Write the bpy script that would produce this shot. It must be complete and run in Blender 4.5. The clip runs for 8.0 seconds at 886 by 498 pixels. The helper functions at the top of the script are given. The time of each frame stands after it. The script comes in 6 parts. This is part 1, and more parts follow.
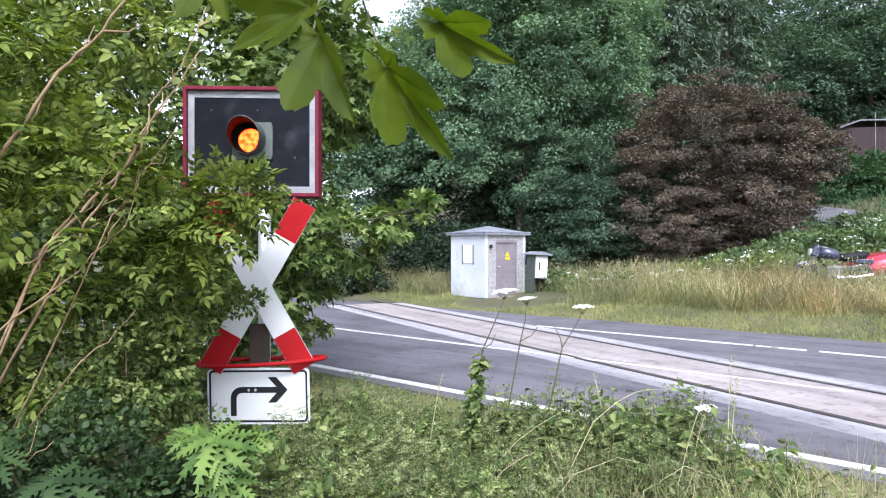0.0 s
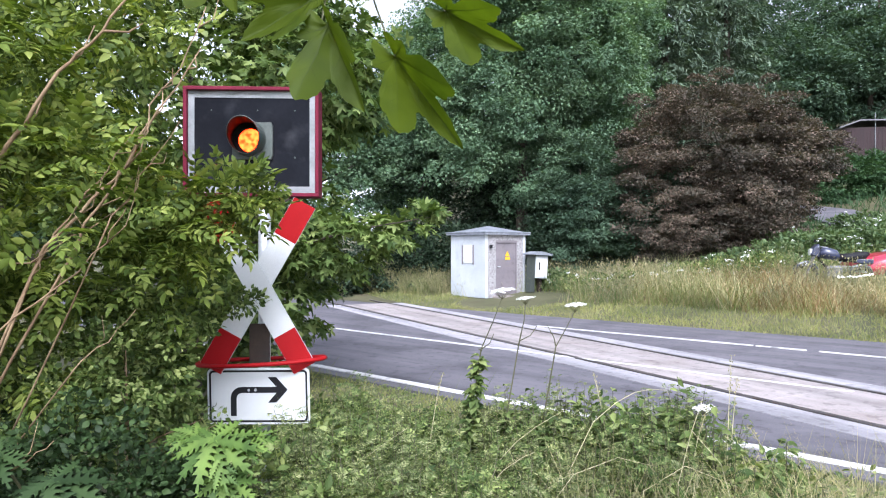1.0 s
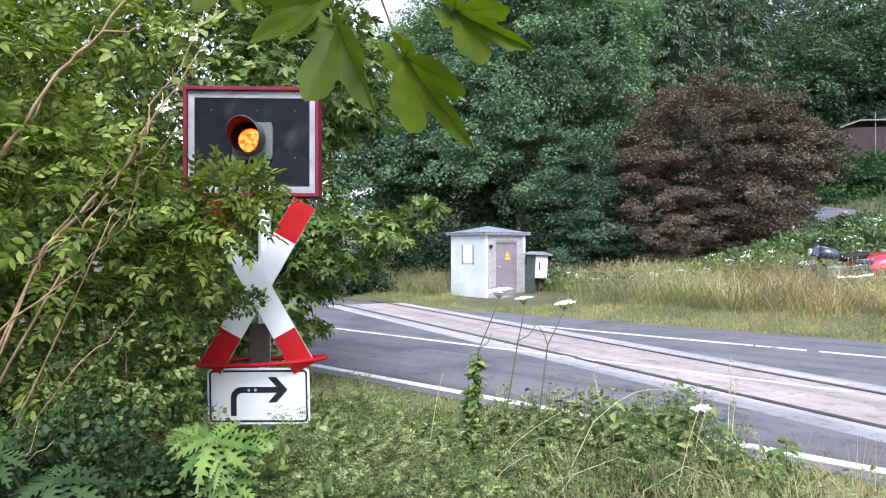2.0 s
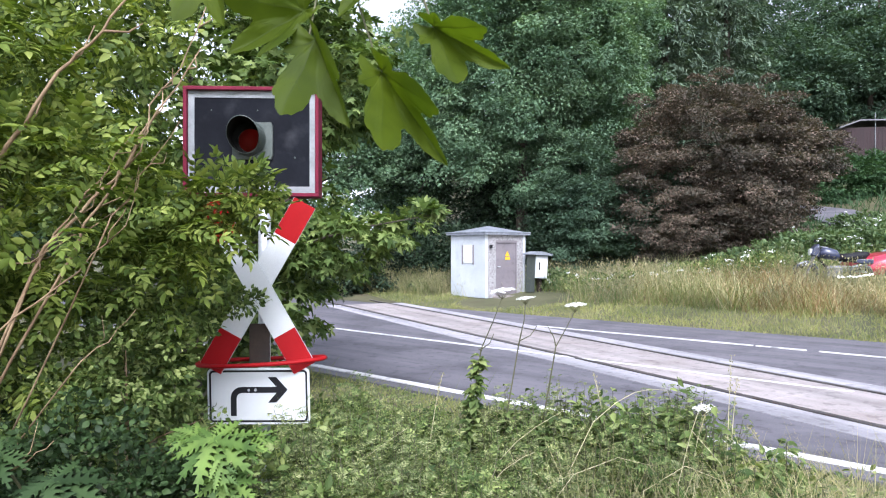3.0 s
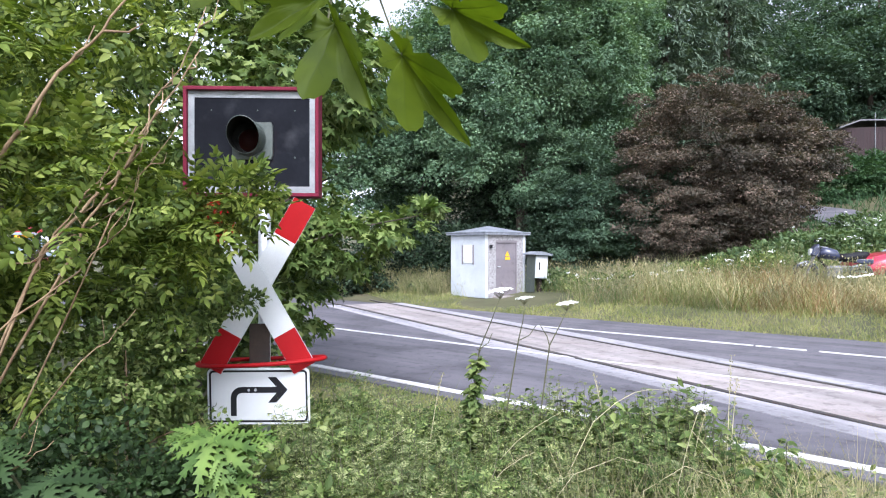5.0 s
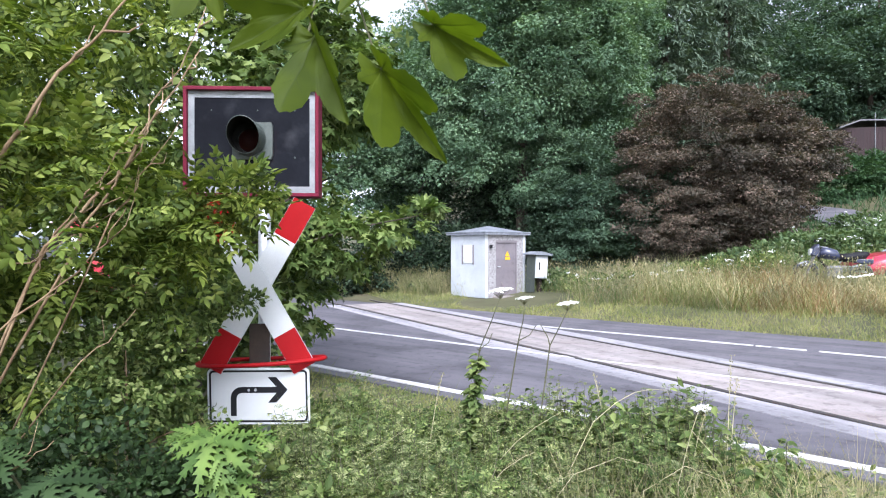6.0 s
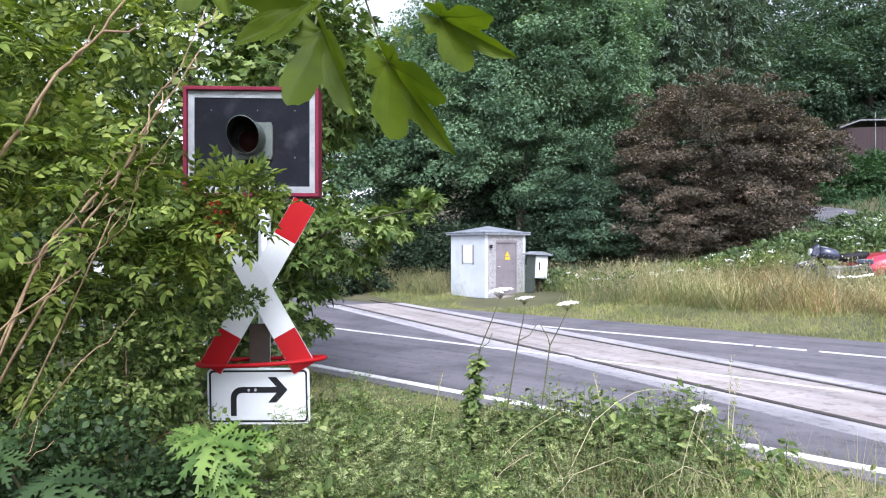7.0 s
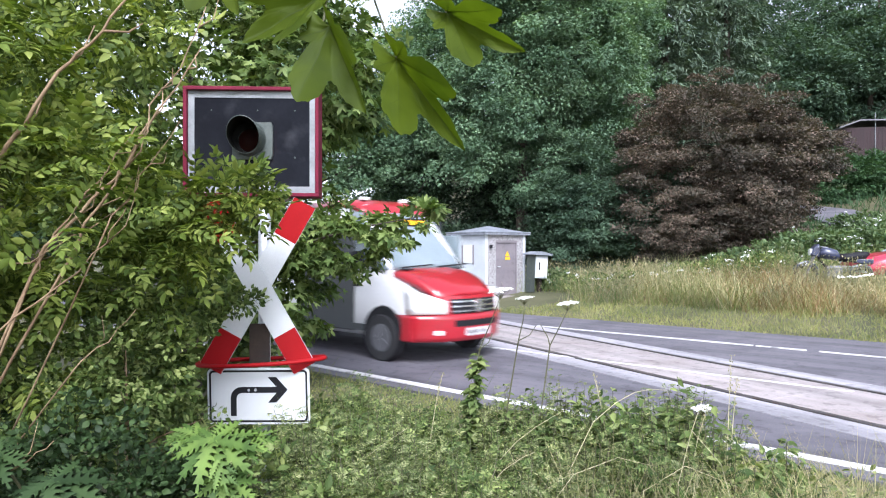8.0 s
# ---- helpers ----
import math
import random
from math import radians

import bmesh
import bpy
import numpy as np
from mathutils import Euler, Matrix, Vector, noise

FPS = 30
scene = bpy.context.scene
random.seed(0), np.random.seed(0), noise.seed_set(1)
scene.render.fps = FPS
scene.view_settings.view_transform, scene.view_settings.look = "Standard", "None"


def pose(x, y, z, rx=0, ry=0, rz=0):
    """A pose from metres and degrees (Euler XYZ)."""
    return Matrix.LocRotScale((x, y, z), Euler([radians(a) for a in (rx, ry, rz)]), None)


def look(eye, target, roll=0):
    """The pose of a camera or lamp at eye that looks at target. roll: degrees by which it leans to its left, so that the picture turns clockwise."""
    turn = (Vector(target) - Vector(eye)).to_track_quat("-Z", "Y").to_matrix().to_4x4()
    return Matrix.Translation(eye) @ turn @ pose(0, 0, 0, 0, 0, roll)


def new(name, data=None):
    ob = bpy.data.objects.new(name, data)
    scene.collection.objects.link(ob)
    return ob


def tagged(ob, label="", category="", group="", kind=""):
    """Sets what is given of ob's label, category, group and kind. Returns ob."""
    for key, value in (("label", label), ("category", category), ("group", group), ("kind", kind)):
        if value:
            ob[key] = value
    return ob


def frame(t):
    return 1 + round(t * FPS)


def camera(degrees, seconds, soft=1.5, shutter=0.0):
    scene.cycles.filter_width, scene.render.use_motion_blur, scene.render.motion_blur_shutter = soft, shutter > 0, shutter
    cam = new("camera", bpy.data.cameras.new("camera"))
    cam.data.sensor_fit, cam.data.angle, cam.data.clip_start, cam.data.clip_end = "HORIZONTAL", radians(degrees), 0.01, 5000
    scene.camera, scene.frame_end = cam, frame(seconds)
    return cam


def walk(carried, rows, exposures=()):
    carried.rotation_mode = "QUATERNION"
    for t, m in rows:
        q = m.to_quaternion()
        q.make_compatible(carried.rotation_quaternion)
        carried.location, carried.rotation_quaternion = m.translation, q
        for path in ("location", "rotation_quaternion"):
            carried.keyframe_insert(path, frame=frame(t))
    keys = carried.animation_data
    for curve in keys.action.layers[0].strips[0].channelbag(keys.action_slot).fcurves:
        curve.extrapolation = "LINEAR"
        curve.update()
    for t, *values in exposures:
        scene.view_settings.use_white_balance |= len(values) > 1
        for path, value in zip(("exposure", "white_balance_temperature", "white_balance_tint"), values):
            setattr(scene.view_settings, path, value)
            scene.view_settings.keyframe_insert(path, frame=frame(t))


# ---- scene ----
cam = camera(65.0, 8.0, soft=1.15, shutter=0.5)
EYE = (0.0, 0.0, 1.65)
walk(cam, [(0.0, look(EYE, (0, 10, 1.65))), (8.0, look(EYE, (0, 10, 1.65)))],
     exposures=[(0.0, 1.98, 5950, 14), (8.0, 1.98, 5950, 14)])

# ---- light: a bright overcast evening sky ----
world = bpy.data.worlds.new("sky")
scene.world = world
world.use_nodes = True
wn = world.node_tree.nodes
sky = wn.new("ShaderNodeTexSky")
sky.sky_type = 'NISHITA'
sky.sun_disc = False
sky.sun_elevation = radians(44)
sky.sun_rotation = radians(176)
sky.air_density = 0.7
sky.dust_density = 2.0
sky.ozone_density = 1.0
wn["Background"].inputs[1].default_value = 0.125
veil = wn.new("ShaderNodeHueSaturation")
veil.inputs["Saturation"].default_value = 0.3
world.node_tree.links.new(sky.outputs[0], veil.inputs["Color"])
world.node_tree.links.new(veil.outputs[0], wn["Background"].inputs[0])
sun = new("sun", bpy.data.lights.new("sun", 'SUN'))
sun.data.energy = 1.4
sun.data.angle = radians(25)
sun.data.color = (0.97, 0.98, 1.0)
sun.matrix_world = look((1, -13.5, 14), (0, 0, 0))


# ---- materials ----
def nodes_of(name):
    m = bpy.data.materials.new(name)
    m.use_nodes = True
    t = m.node_tree
    return m, t, t.nodes["Principled BSDF"]


def ramp(t, fac, stops):
    r = t.nodes.new("ShaderNodeValToRGB")
    while len(r.color_ramp.elements) < len(stops):
        r.color_ramp.elements.new(0.5)
    for e, (p, c) in zip(r.color_ramp.elements, stops):
        e.position, e.color = p, (*c, 1)
    t.links.new(fac, r.inputs[0])
    return r.outputs[0]


def noise_at(t, scale, detail=4, coords="Object", stretch=None):
    tc = t.nodes.new("ShaderNodeTexCoord")
    n = t.nodes.new("ShaderNodeTexNoise")
    n.inputs["Scale"].default_value, n.inputs["Detail"].default_value = scale, detail
    src = tc.outputs[coords]
    if stretch:
        mp = t.nodes.new("ShaderNodeMapping")
        mp.inputs["Scale"].default_value = stretch
        t.links.new(src, mp.inputs[0])
        src = mp.outputs[0]
    t.links.new(src, n.inputs["Vector"])
    return n.outputs["Fac"]


def mixed(t, fac, a, b, mode="MIX"):
    m = t.nodes.new("ShaderNodeMix")
    m.data_type, m.blend_type = 'RGBA', mode
    for s, v in ((m.inputs[0], fac), (m.inputs[6], a), (m.inputs[7], b)):
        if isinstance(v, (int, float)):
            s.default_value = v
        elif isinstance(v, tuple):
            s.default_value = (*v, 1)
        else:
            t.links.new(v, s)
    return m.outputs[2]


def bumped(t, b, height, strength=0.3, dist=0.01):
    n = t.nodes.new("ShaderNodeBump")
    n.inputs["Strength"].default_value, n.inputs["Distance"].default_value = strength, dist
    t.links.new(height, n.inputs["Height"])
    t.links.new(n.outputs[0], b.inputs["Normal"])


def worn(name, a, b, scale=3.0, fine=60.0, rough=0.7, metal=0.0, dirt=None, dirt_at=(0.55, 0.75), bump=0.2, stretch=None, coat=0.0, spec=0.5, streak=None):
    """Paint, metal or stone: two tones, fine grain, and patches of dirt."""
    m, t, p = nodes_of(name)
    c = mixed(t, ramp(t, noise_at(t, scale, 5, stretch=stretch), [(0.35, (0, 0, 0)), (0.65, (1, 1, 1))]), a, b)
    grain = noise_at(t, fine, 3, stretch=stretch)
    if dirt:
        f = ramp(t, noise_at(t, scale * 2.3, 8, stretch=stretch), [(dirt_at[0], (0, 0, 0)), (dirt_at[1], (1, 1, 1))])
        c = mixed(t, f, c, dirt)
    c = mixed(t, 0.25, c, grain, "OVERLAY")
    if streak is not None:
        tc = t.nodes.new("ShaderNodeTexCoord")
        turn, squeeze = t.nodes.new("ShaderNodeMapping"), t.nodes.new("ShaderNodeMapping")
        turn.inputs["Rotation"].default_value = (0, 0, radians(streak))
        squeeze.inputs["Scale"].default_value = (0.12, 3.2, 1)
        n = t.nodes.new("ShaderNodeTexNoise")
        n.inputs["Scale"].default_value, n.inputs["Detail"].default_value = 1.0, 6
        t.links.new(tc.outputs["Object"], turn.inputs[0])
        t.links.new(turn.outputs[0], squeeze.inputs[0])
        t.links.new(squeeze.outputs[0], n.inputs["Vector"])
        c = mixed(t, 1.0, c, ramp(t, n.outputs["Fac"], [(0.32, (0.72, 0.72, 0.73)), (0.5, (1, 1, 1)), (0.68, (1.18, 1.16, 1.17))]), "MULTIPLY")
        speck = ramp(t, noise_at(t, 7, 8), [(0.36, (0.62, 0.62, 0.62)), (0.44, (1, 1, 1))])
        c = mixed(t, 0.8, c, speck, "MULTIPLY")
    t.links.new(c, p.inputs["Base Color"])
    p.inputs["Roughness"].default_value, p.inputs["Metallic"].default_value = rough, metal
    p.inputs["Coat Weight"].default_value = coat
    p.inputs["Specular IOR Level"].default_value = spec
    if bump:
        bumped(t, p, grain, bump, 0.004)
    return m


def leafy(name, dark, mid, light, glow=0.35, rough=0.6, patch=0.9, spec=0.25):
    """Leaves: each one its own tone, thin enough to let light through."""
    m, t, p = nodes_of(name)
    g = t.nodes.new("ShaderNodeNewGeometry")
    c = ramp(t, g.outputs["Random Per Island"], [(0.0, dark), (0.55, mid), (1.0, light)])
    big = ramp(t, noise_at(t, patch, 3), [(0.35, (0.62, 0.66, 0.62)), (0.65, (1.18, 1.12, 1.0))])
    c = mixed(t, 1.0, c, big, "MULTIPLY")
    t.links.new(c, p.inputs["Base Color"])
    p.inputs["Roughness"].default_value = rough
    p.inputs["Specular IOR Level"].default_value = spec
    tr = t.nodes.new("ShaderNodeBsdfTranslucent")
    t.links.new(mixed(t, 1.0, c, (1.25, 1.35, 0.5), "MULTIPLY"), tr.inputs["Color"])
    mx = t.nodes.new("ShaderNodeMixShader")
    mx.inputs[0].default_value = glow
    t.links.new(p.outputs[0], mx.inputs[1])
    t.links.new(tr.outputs[0], mx.inputs[2])
    t.links.new(mx.outputs[0], t.nodes["Material Output"].inputs[0])
    return m


def plain(name, c, rough=0.5, metal=0.0, coat=0.0):
    return worn(name, c, tuple(v * 0.85 for v in c), 4, 120, rough, metal, bump=0.05, coat=coat)


def glass(name, tint=(0.9, 0.95, 0.95), rough=0.02):
    m, t, p = nodes_of(name)
    p.inputs["Base Color"].default_value = (*tint, 1)
    p.inputs["Roughness"].default_value = rough
    p.inputs["Transmission Weight"].default_value = 1.0
    p.inputs["IOR"].default_value = 1.12
    return m


def glowing(name, c, strength, scale=18):
    m, t, p = nodes_of(name)
    f = ramp(t, noise_at(t, scale, 2), [(0.38, (0.22, 0.22, 0.22)), (0.6, (1, 1, 1))])
    p.inputs["Base Color"].default_value = (0.012, 0.004, 0.003, 1)
    p.inputs["Roughness"].default_value = 0.6
    p.inputs["Specular IOR Level"].default_value = 0.05
    t.links.new(mixed(t, 1.0, f, c, "MULTIPLY"), p.inputs["Emission Color"])
    p.inputs["Emission Strength"].default_value = strength
    return m


M = {}
M["asphalt"] = worn("asphalt", (0.105, 0.10, 0.116), (0.128, 0.12, 0.137), 0.35, 90, 0.75, dirt=(0.085, 0.08, 0.094), dirt_at=(0.5, 0.6), bump=0.5, streak=42.7)
M["concrete"] = worn("concrete", (0.26, 0.228, 0.222), (0.31, 0.28, 0.277), 0.8, 50, 0.8, dirt=(0.2, 0.17, 0.16), dirt_at=(0.5, 0.75), bump=0.4, streak=63.3)
M["concrete_grey"] = worn("concrete_grey", (0.27, 0.26, 0.28), (0.33, 0.315, 0.335), 0.8, 50, 0.8, dirt=(0.2, 0.19, 0.20), dirt_at=(0.55, 0.8), bump=0.4, streak=63.3)
M["line_paint"] = worn("line_paint", (0.66, 0.655, 0.65), (0.54, 0.535, 0.535), 2.0, 40, 0.6, dirt=(0.2, 0.19, 0.2), dirt_at=(0.57, 0.72))
M["rail_steel"] = worn("rail_steel", (0.06, 0.055, 0.055), (0.09, 0.08, 0.078), 3, 60, 0.5, 0.3, dirt=(0.06, 0.035, 0.025))
M["rust"] = worn("rust", (0.022, 0.015, 0.012), (0.04, 0.026, 0.018), 9, 70, 0.85, 0.1, dirt=(0.02, 0.015, 0.012))
M["groove"] = worn("groove", (0.03, 0.028, 0.028), (0.05, 0.045, 0.04), 3, 60, 0.9)
M["soil"] = worn("soil", (0.05, 0.055, 0.02), (0.10, 0.09, 0.045), 0.5, 25, 0.95, dirt=(0.05, 0.035, 0.02), bump=0.8)
M["render_white"] = worn("render_white", (0.37, 0.395, 0.425), (0.44, 0.465, 0.495), 1.5, 40, 0.85, dirt=(0.28, 0.29, 0.28), dirt_at=(0.6, 0.85), bump=0.4)
M["render_flaked"] = worn("render_flaked", (0.33, 0.32, 0.325), (0.25, 0.24, 0.245), 8.0, 45, 0.9, dirt=(0.14, 0.125, 0.13), dirt_at=(0.48, 0.68), bump=0.8)
M["door_grey"] = worn("door_grey", (0.15, 0.132, 0.145), (0.18, 0.16, 0.172), 2.0, 40, 0.6, dirt=(0.12, 0.10, 0.11))
M["slate"] = worn("slate", (0.15, 0.162, 0.19), (0.21, 0.226, 0.26), 5.5, 40, 0.7, dirt=(0.2, 0.21, 0.22))
M["yellow"] = plain("yellow", (0.75, 0.42, 0.02))
M["black"] = worn("black", (0.010, 0.010, 0.012), (0.016, 0.016, 0.018), 4, 120, 0.6, spec=0.15, bump=0.05)
M["sign_white"] = worn("sign_white", (0.49, 0.505, 0.515), (0.54, 0.555, 0.56), 2, 320, 0.45, dirt=(0.40, 0.43, 0.38), dirt_at=(0.68, 0.9), bump=0.03, spec=0.25)
M["sign_red"] = worn("sign_red", (0.23, 0.005, 0.007), (0.28, 0.007, 0.009), 2, 320, 0.5, dirt=(0.19, 0.006, 0.007), dirt_at=(0.65, 0.9), bump=0.05, spec=0.12)
M["rim_red"] = worn("rim_red", (0.105, 0.009, 0.022), (0.14, 0.014, 0.032), 5, 80, 0.7, dirt=(0.36, 0.24, 0.25), dirt_at=(0.66, 0.8), spec=0.15)
M["board_black"] = worn("board_black", (0.007, 0.0075, 0.010), (0.012, 0.013, 0.017), 3, 50, 0.75, dirt=(0.034, 0.035, 0.04), dirt_at=(0.54, 0.82), bump=0.1, spec=0.05)
M["board_white"] = worn("board_white", (0.26, 0.27, 0.28), (0.17, 0.18, 0.19), 6, 60, 0.7, dirt=(0.15, 0.15, 0.14), dirt_at=(0.6, 0.8))
M["galvanised"] = worn("galvanised", (0.42, 0.44, 0.46), (0.5, 0.52, 0.53), 5, 60, 0.5, 0.5, dirt=(0.25, 0.24, 0.22))
M["lamp_grey"] = worn("lamp_grey", (0.04, 0.052, 0.045), (0.055, 0.068, 0.06), 4, 60, 0.5, dirt=(0.08, 0.09, 0.08))
M["hood_black"] = worn("hood_black", (0.006, 0.006, 0.006), (0.009, 0.009, 0.008), 6, 80, 0.85, spec=0.1, bump=0.05)
M["bark"] = worn("bark", (0.05, 0.04, 0.03), (0.085, 0.068, 0.05), 4, 40, 0.9, dirt=(0.05, 0.04, 0.03), bump=0.8, stretch=(1, 1, 0.25))
M["twig"] = worn("twig", (0.14, 0.085, 0.045), (0.25, 0.175, 0.10), 8, 60, 0.8, dirt=(0.12, 0.07, 0.04))
M["straw_stem"] = worn("straw_stem", (0.42, 0.38, 0.22), (0.5, 0.46, 0.28), 8, 60, 0.7)
M["stem_green"] = worn("stem_green", (0.05, 0.05, 0.022), (0.09, 0.09, 0.04), 8, 60, 0.6)
M["shed_brown"] = worn("shed_brown", (0.016, 0.007, 0.008), (0.026, 0.011, 0.013), 2, 30, 0.8, stretch=(6, 6, 0.4))
M["white_flower"] = worn("white_flower", (0.75, 0.76, 0.72), (0.65, 0.67, 0.6), 20, 90, 0.8)
M["tyre"] = plain("tyre", (0.018, 0.018, 0.02), 0.8)
M["rim"] = plain("rim", (0.12, 0.12, 0.13), 0.5, 0.3)
M["van_white"] = worn("van_white", (0.55, 0.55, 0.56), (0.58, 0.58, 0.59), 1, 50, 0.3, bump=0, coat=0.5)
M["van_red"] = worn("van_red", (0.31, 0.009, 0.018), (0.34, 0.011, 0.02), 1, 50, 0.3, bump=0, coat=0.6)
M["van_dark"] = worn("van_dark", (0.04, 0.045, 0.05), (0.05, 0.055, 0.06), 1, 50, 0.35, bump=0)
M["chrome"] = plain("chrome", (0.6, 0.6, 0.62), 0.2, 0.9)
# pale glass: the sky's reflection is put into its base colour
M["windscreen"] = worn("windscreen", (0.17, 0.215, 0.235), (0.22, 0.265, 0.285), 1, 50, 0.05, 0.0, bump=0, coat=1.0)
M["lamp_clear"] = worn("lamp_clear", (0.7, 0.7, 0.68), (0.8, 0.8, 0.8), 3, 50, 0.1, bump=0, coat=1.0)
M["lens_glass"] = glass("lens_glass", (0.62, 0.34, 0.3), 0.3)
M["bike_blue"] = plain("bike_blue", (0.03, 0.035, 0.07), 0.3, 0, 0.5)
M["car_red"] = plain("car_red", (0.42, 0.03, 0.06), 0.3, 0, 0.5)
M["display_amber"] = glowing("display_amber", (1.0, 0.45, 0.02), 1.2)
# oak and dark leaves: the bluish haze of distance is put into the colour
M["oak_leaf"] = leafy("oak_leaf", (0.08, 0.146, 0.09), (0.125, 0.21, 0.132), (0.19, 0.285, 0.19), 0.28, patch=0.5)
M["dark_leaf"] = leafy("dark_leaf", (0.05, 0.09, 0.06), (0.068, 0.118, 0.08), (0.09, 0.145, 0.10), 0.25, patch=0.5)
M["spruce_leaf"] = leafy("spruce_leaf", (0.07, 0.11, 0.085), (0.10, 0.145, 0.11), (0.13, 0.18, 0.135), 0.15, patch=0.5)
M["purple_leaf"] = leafy("purple_leaf", (0.048, 0.046, 0.037), (0.09, 0.077, 0.063), (0.175, 0.128, 0.112), 0.2, patch=0.7)
# undergrowth leaves: the canopy's shade is put into this dark colour
M["shaded_leaf"] = leafy("shaded_leaf", (0.012, 0.026, 0.015), (0.022, 0.042, 0.024), (0.04, 0.066, 0.038), 0.2, patch=0.7)
M["hedge_leaf"] = leafy("hedge_leaf", (0.035, 0.08, 0.035), (0.05, 0.105, 0.05), (0.07, 0.13, 0.065), 0.3)
M["ash_leaf"] = leafy("ash_leaf", (0.048, 0.08, 0.013), (0.13, 0.182, 0.03), (0.26, 0.305, 0.082), 0.32, patch=2.0)
M["bush_leaf"] = leafy("bush_leaf", (0.034, 0.062, 0.013), (0.094, 0.14, 0.035), (0.26, 0.31, 0.125), 0.28, patch=2.5)
M["maple_leaf"] = leafy("maple_leaf", (0.044, 0.078, 0.02), (0.105, 0.162, 0.045), (0.225, 0.285, 0.11), 0.3, patch=1.5)
M["maple_vein"] = leafy("maple_vein", (0.050, 0.078, 0.006), (0.055, 0.084, 0.007), (0.060, 0.09, 0.008), 0.48, patch=9)
M["maple_near"] = leafy("maple_near", (0.056, 0.085, 0.005), (0.065, 0.097, 0.006), (0.074, 0.108, 0.008), 0.5, patch=9, spec=0.2)
# low leaves under the shrub: its shade is put into the colour
M["shrub_shade_leaf"] = leafy("shrub_shade_leaf", (0.018, 0.035, 0.012), (0.03, 0.06, 0.02), (0.06, 0.10, 0.035), 0.2, patch=2.5)
M["weed_leaf"] = leafy("weed_leaf", (0.038, 0.07, 0.018), (0.118, 0.172, 0.052), (0.29, 0.345, 0.14), 0.3, patch=2.5)
M["mugwort_leaf"] = leafy("mugwort_leaf", (0.055, 0.085, 0.025), (0.165, 0.205, 0.075), (0.38, 0.40, 0.22), 0.26, patch=3.0)
M["hogweed_leaf"] = leafy("hogweed_leaf", (0.05, 0.10, 0.022), (0.085, 0.15, 0.03), (0.13, 0.205, 0.05), 0.3, patch=14)
M["grass_green"] = leafy("grass_green", (0.10, 0.15, 0.045), (0.18, 0.23, 0.085), (0.32, 0.33, 0.17), 0.35, patch=0.8)
M["grass_straw"] = leafy("grass_straw", (0.19, 0.20, 0.11), (0.33, 0.305, 0.19), (0.52, 0.46, 0.33), 0.3, patch=0.8)
M["grass_short"] = leafy("grass_short", (0.16, 0.20, 0.07), (0.25, 0.27, 0.11), (0.37, 0.35, 0.19), 0.3, patch=0.7)
M["grass_rust"] = leafy("grass_rust", (0.16, 0.11, 0.06), (0.26, 0.18, 0.10), (0.36, 0.26, 0.15), 0.3, patch=0.8)
M["weed_far"] = leafy("weed_far", (0.06, 0.105, 0.045), (0.10, 0.155, 0.07), (0.18, 0.24, 0.12), 0.3, patch=0.8)
M["lamp_bright"] = glowing("lamp_bright", (1.0, 0.028, 0.001), 13.0, 34)
M["lamp_orange"] = glowing("lamp_orange", (1.0, 0.014, 0.002), 3.5)
M["lamp_red"] = glowing("lamp_red", (1.0, 0.01, 0.004), 0.7)
M["lamp_dim"] = glowing("lamp_dim", (1.0, 0.012, 0.006), 0.13)
M["lamp_ember"] = glowing("lamp_ember", (1.0, 0.04, 0.02), 0.012)
M["lamp_off"] = glowing("lamp_off", (1.0, 0.2, 0.1), 0.0005)


# ---- mesh tools ----
def part(name, bm, material, parent=None, label="", smooth=False):
    """Links a bmesh as one mesh object under a thing or a part."""
    me = bpy.data.meshes.new(name)
    bm.to_mesh(me)
    bm.free()
    me.materials.append(M[material])
    if smooth:
        me.polygons.foreach_set("use_smooth", [True] * len(me.polygons))
    ob = new(name, me)
    ob.parent = parent
    if label:
        tagged(ob, label)
    return ob


def thing(name, m, label, category, group="", kind=""):
    ob = new(name)
    ob.matrix_world = m
    return tagged(ob, label, category, group, kind)


def box(x0, x1, y0, y1, z0, z1, bevel=0.0, bm=None, m=None):
    bm = bm or bmesh.new()
    vs = bmesh.ops.create_cube(bm, size=1.0)["verts"]
    for v in vs:
        v.co = Vector((x0 + (v.co.x + 0.5) * (x1 - x0), y0 + (v.co.y + 0.5) * (y1 - y0), z0 + (v.co.z + 0.5) * (z1 - z0)))
        if m:
            v.co = m @ v.co
    if bevel:
        es = [e for e in bm.edges if e.verts[0] in vs]
        bmesh.ops.bevel(bm, geom=es, offset=bevel, segments=2, affect='EDGES', profile=0.5)
    return bm


def prism(points, y0, y1, bevel=0.0):
    """A flat outline in x and z, made thick from y0 to y1."""
    bm = bmesh.new()
    a = [bm.verts.new((x, y0, z)) for x, z in points]
    b = [bm.verts.new((x, y1, z)) for x, z in points]
    bm.faces.new(a)
    bm.faces.new(b[::-1])
    n = len(a)
    for i in range(n):
        bm.faces.new((a[i], b[i], b[(i + 1) % n], a[(i + 1) % n]))
    bmesh.ops.recalc_face_normals(bm, faces=bm.faces)
    if bevel:
        bmesh.ops.bevel(bm, geom=list(bm.edges), offset=bevel, segments=1, affect='EDGES')
    return bm


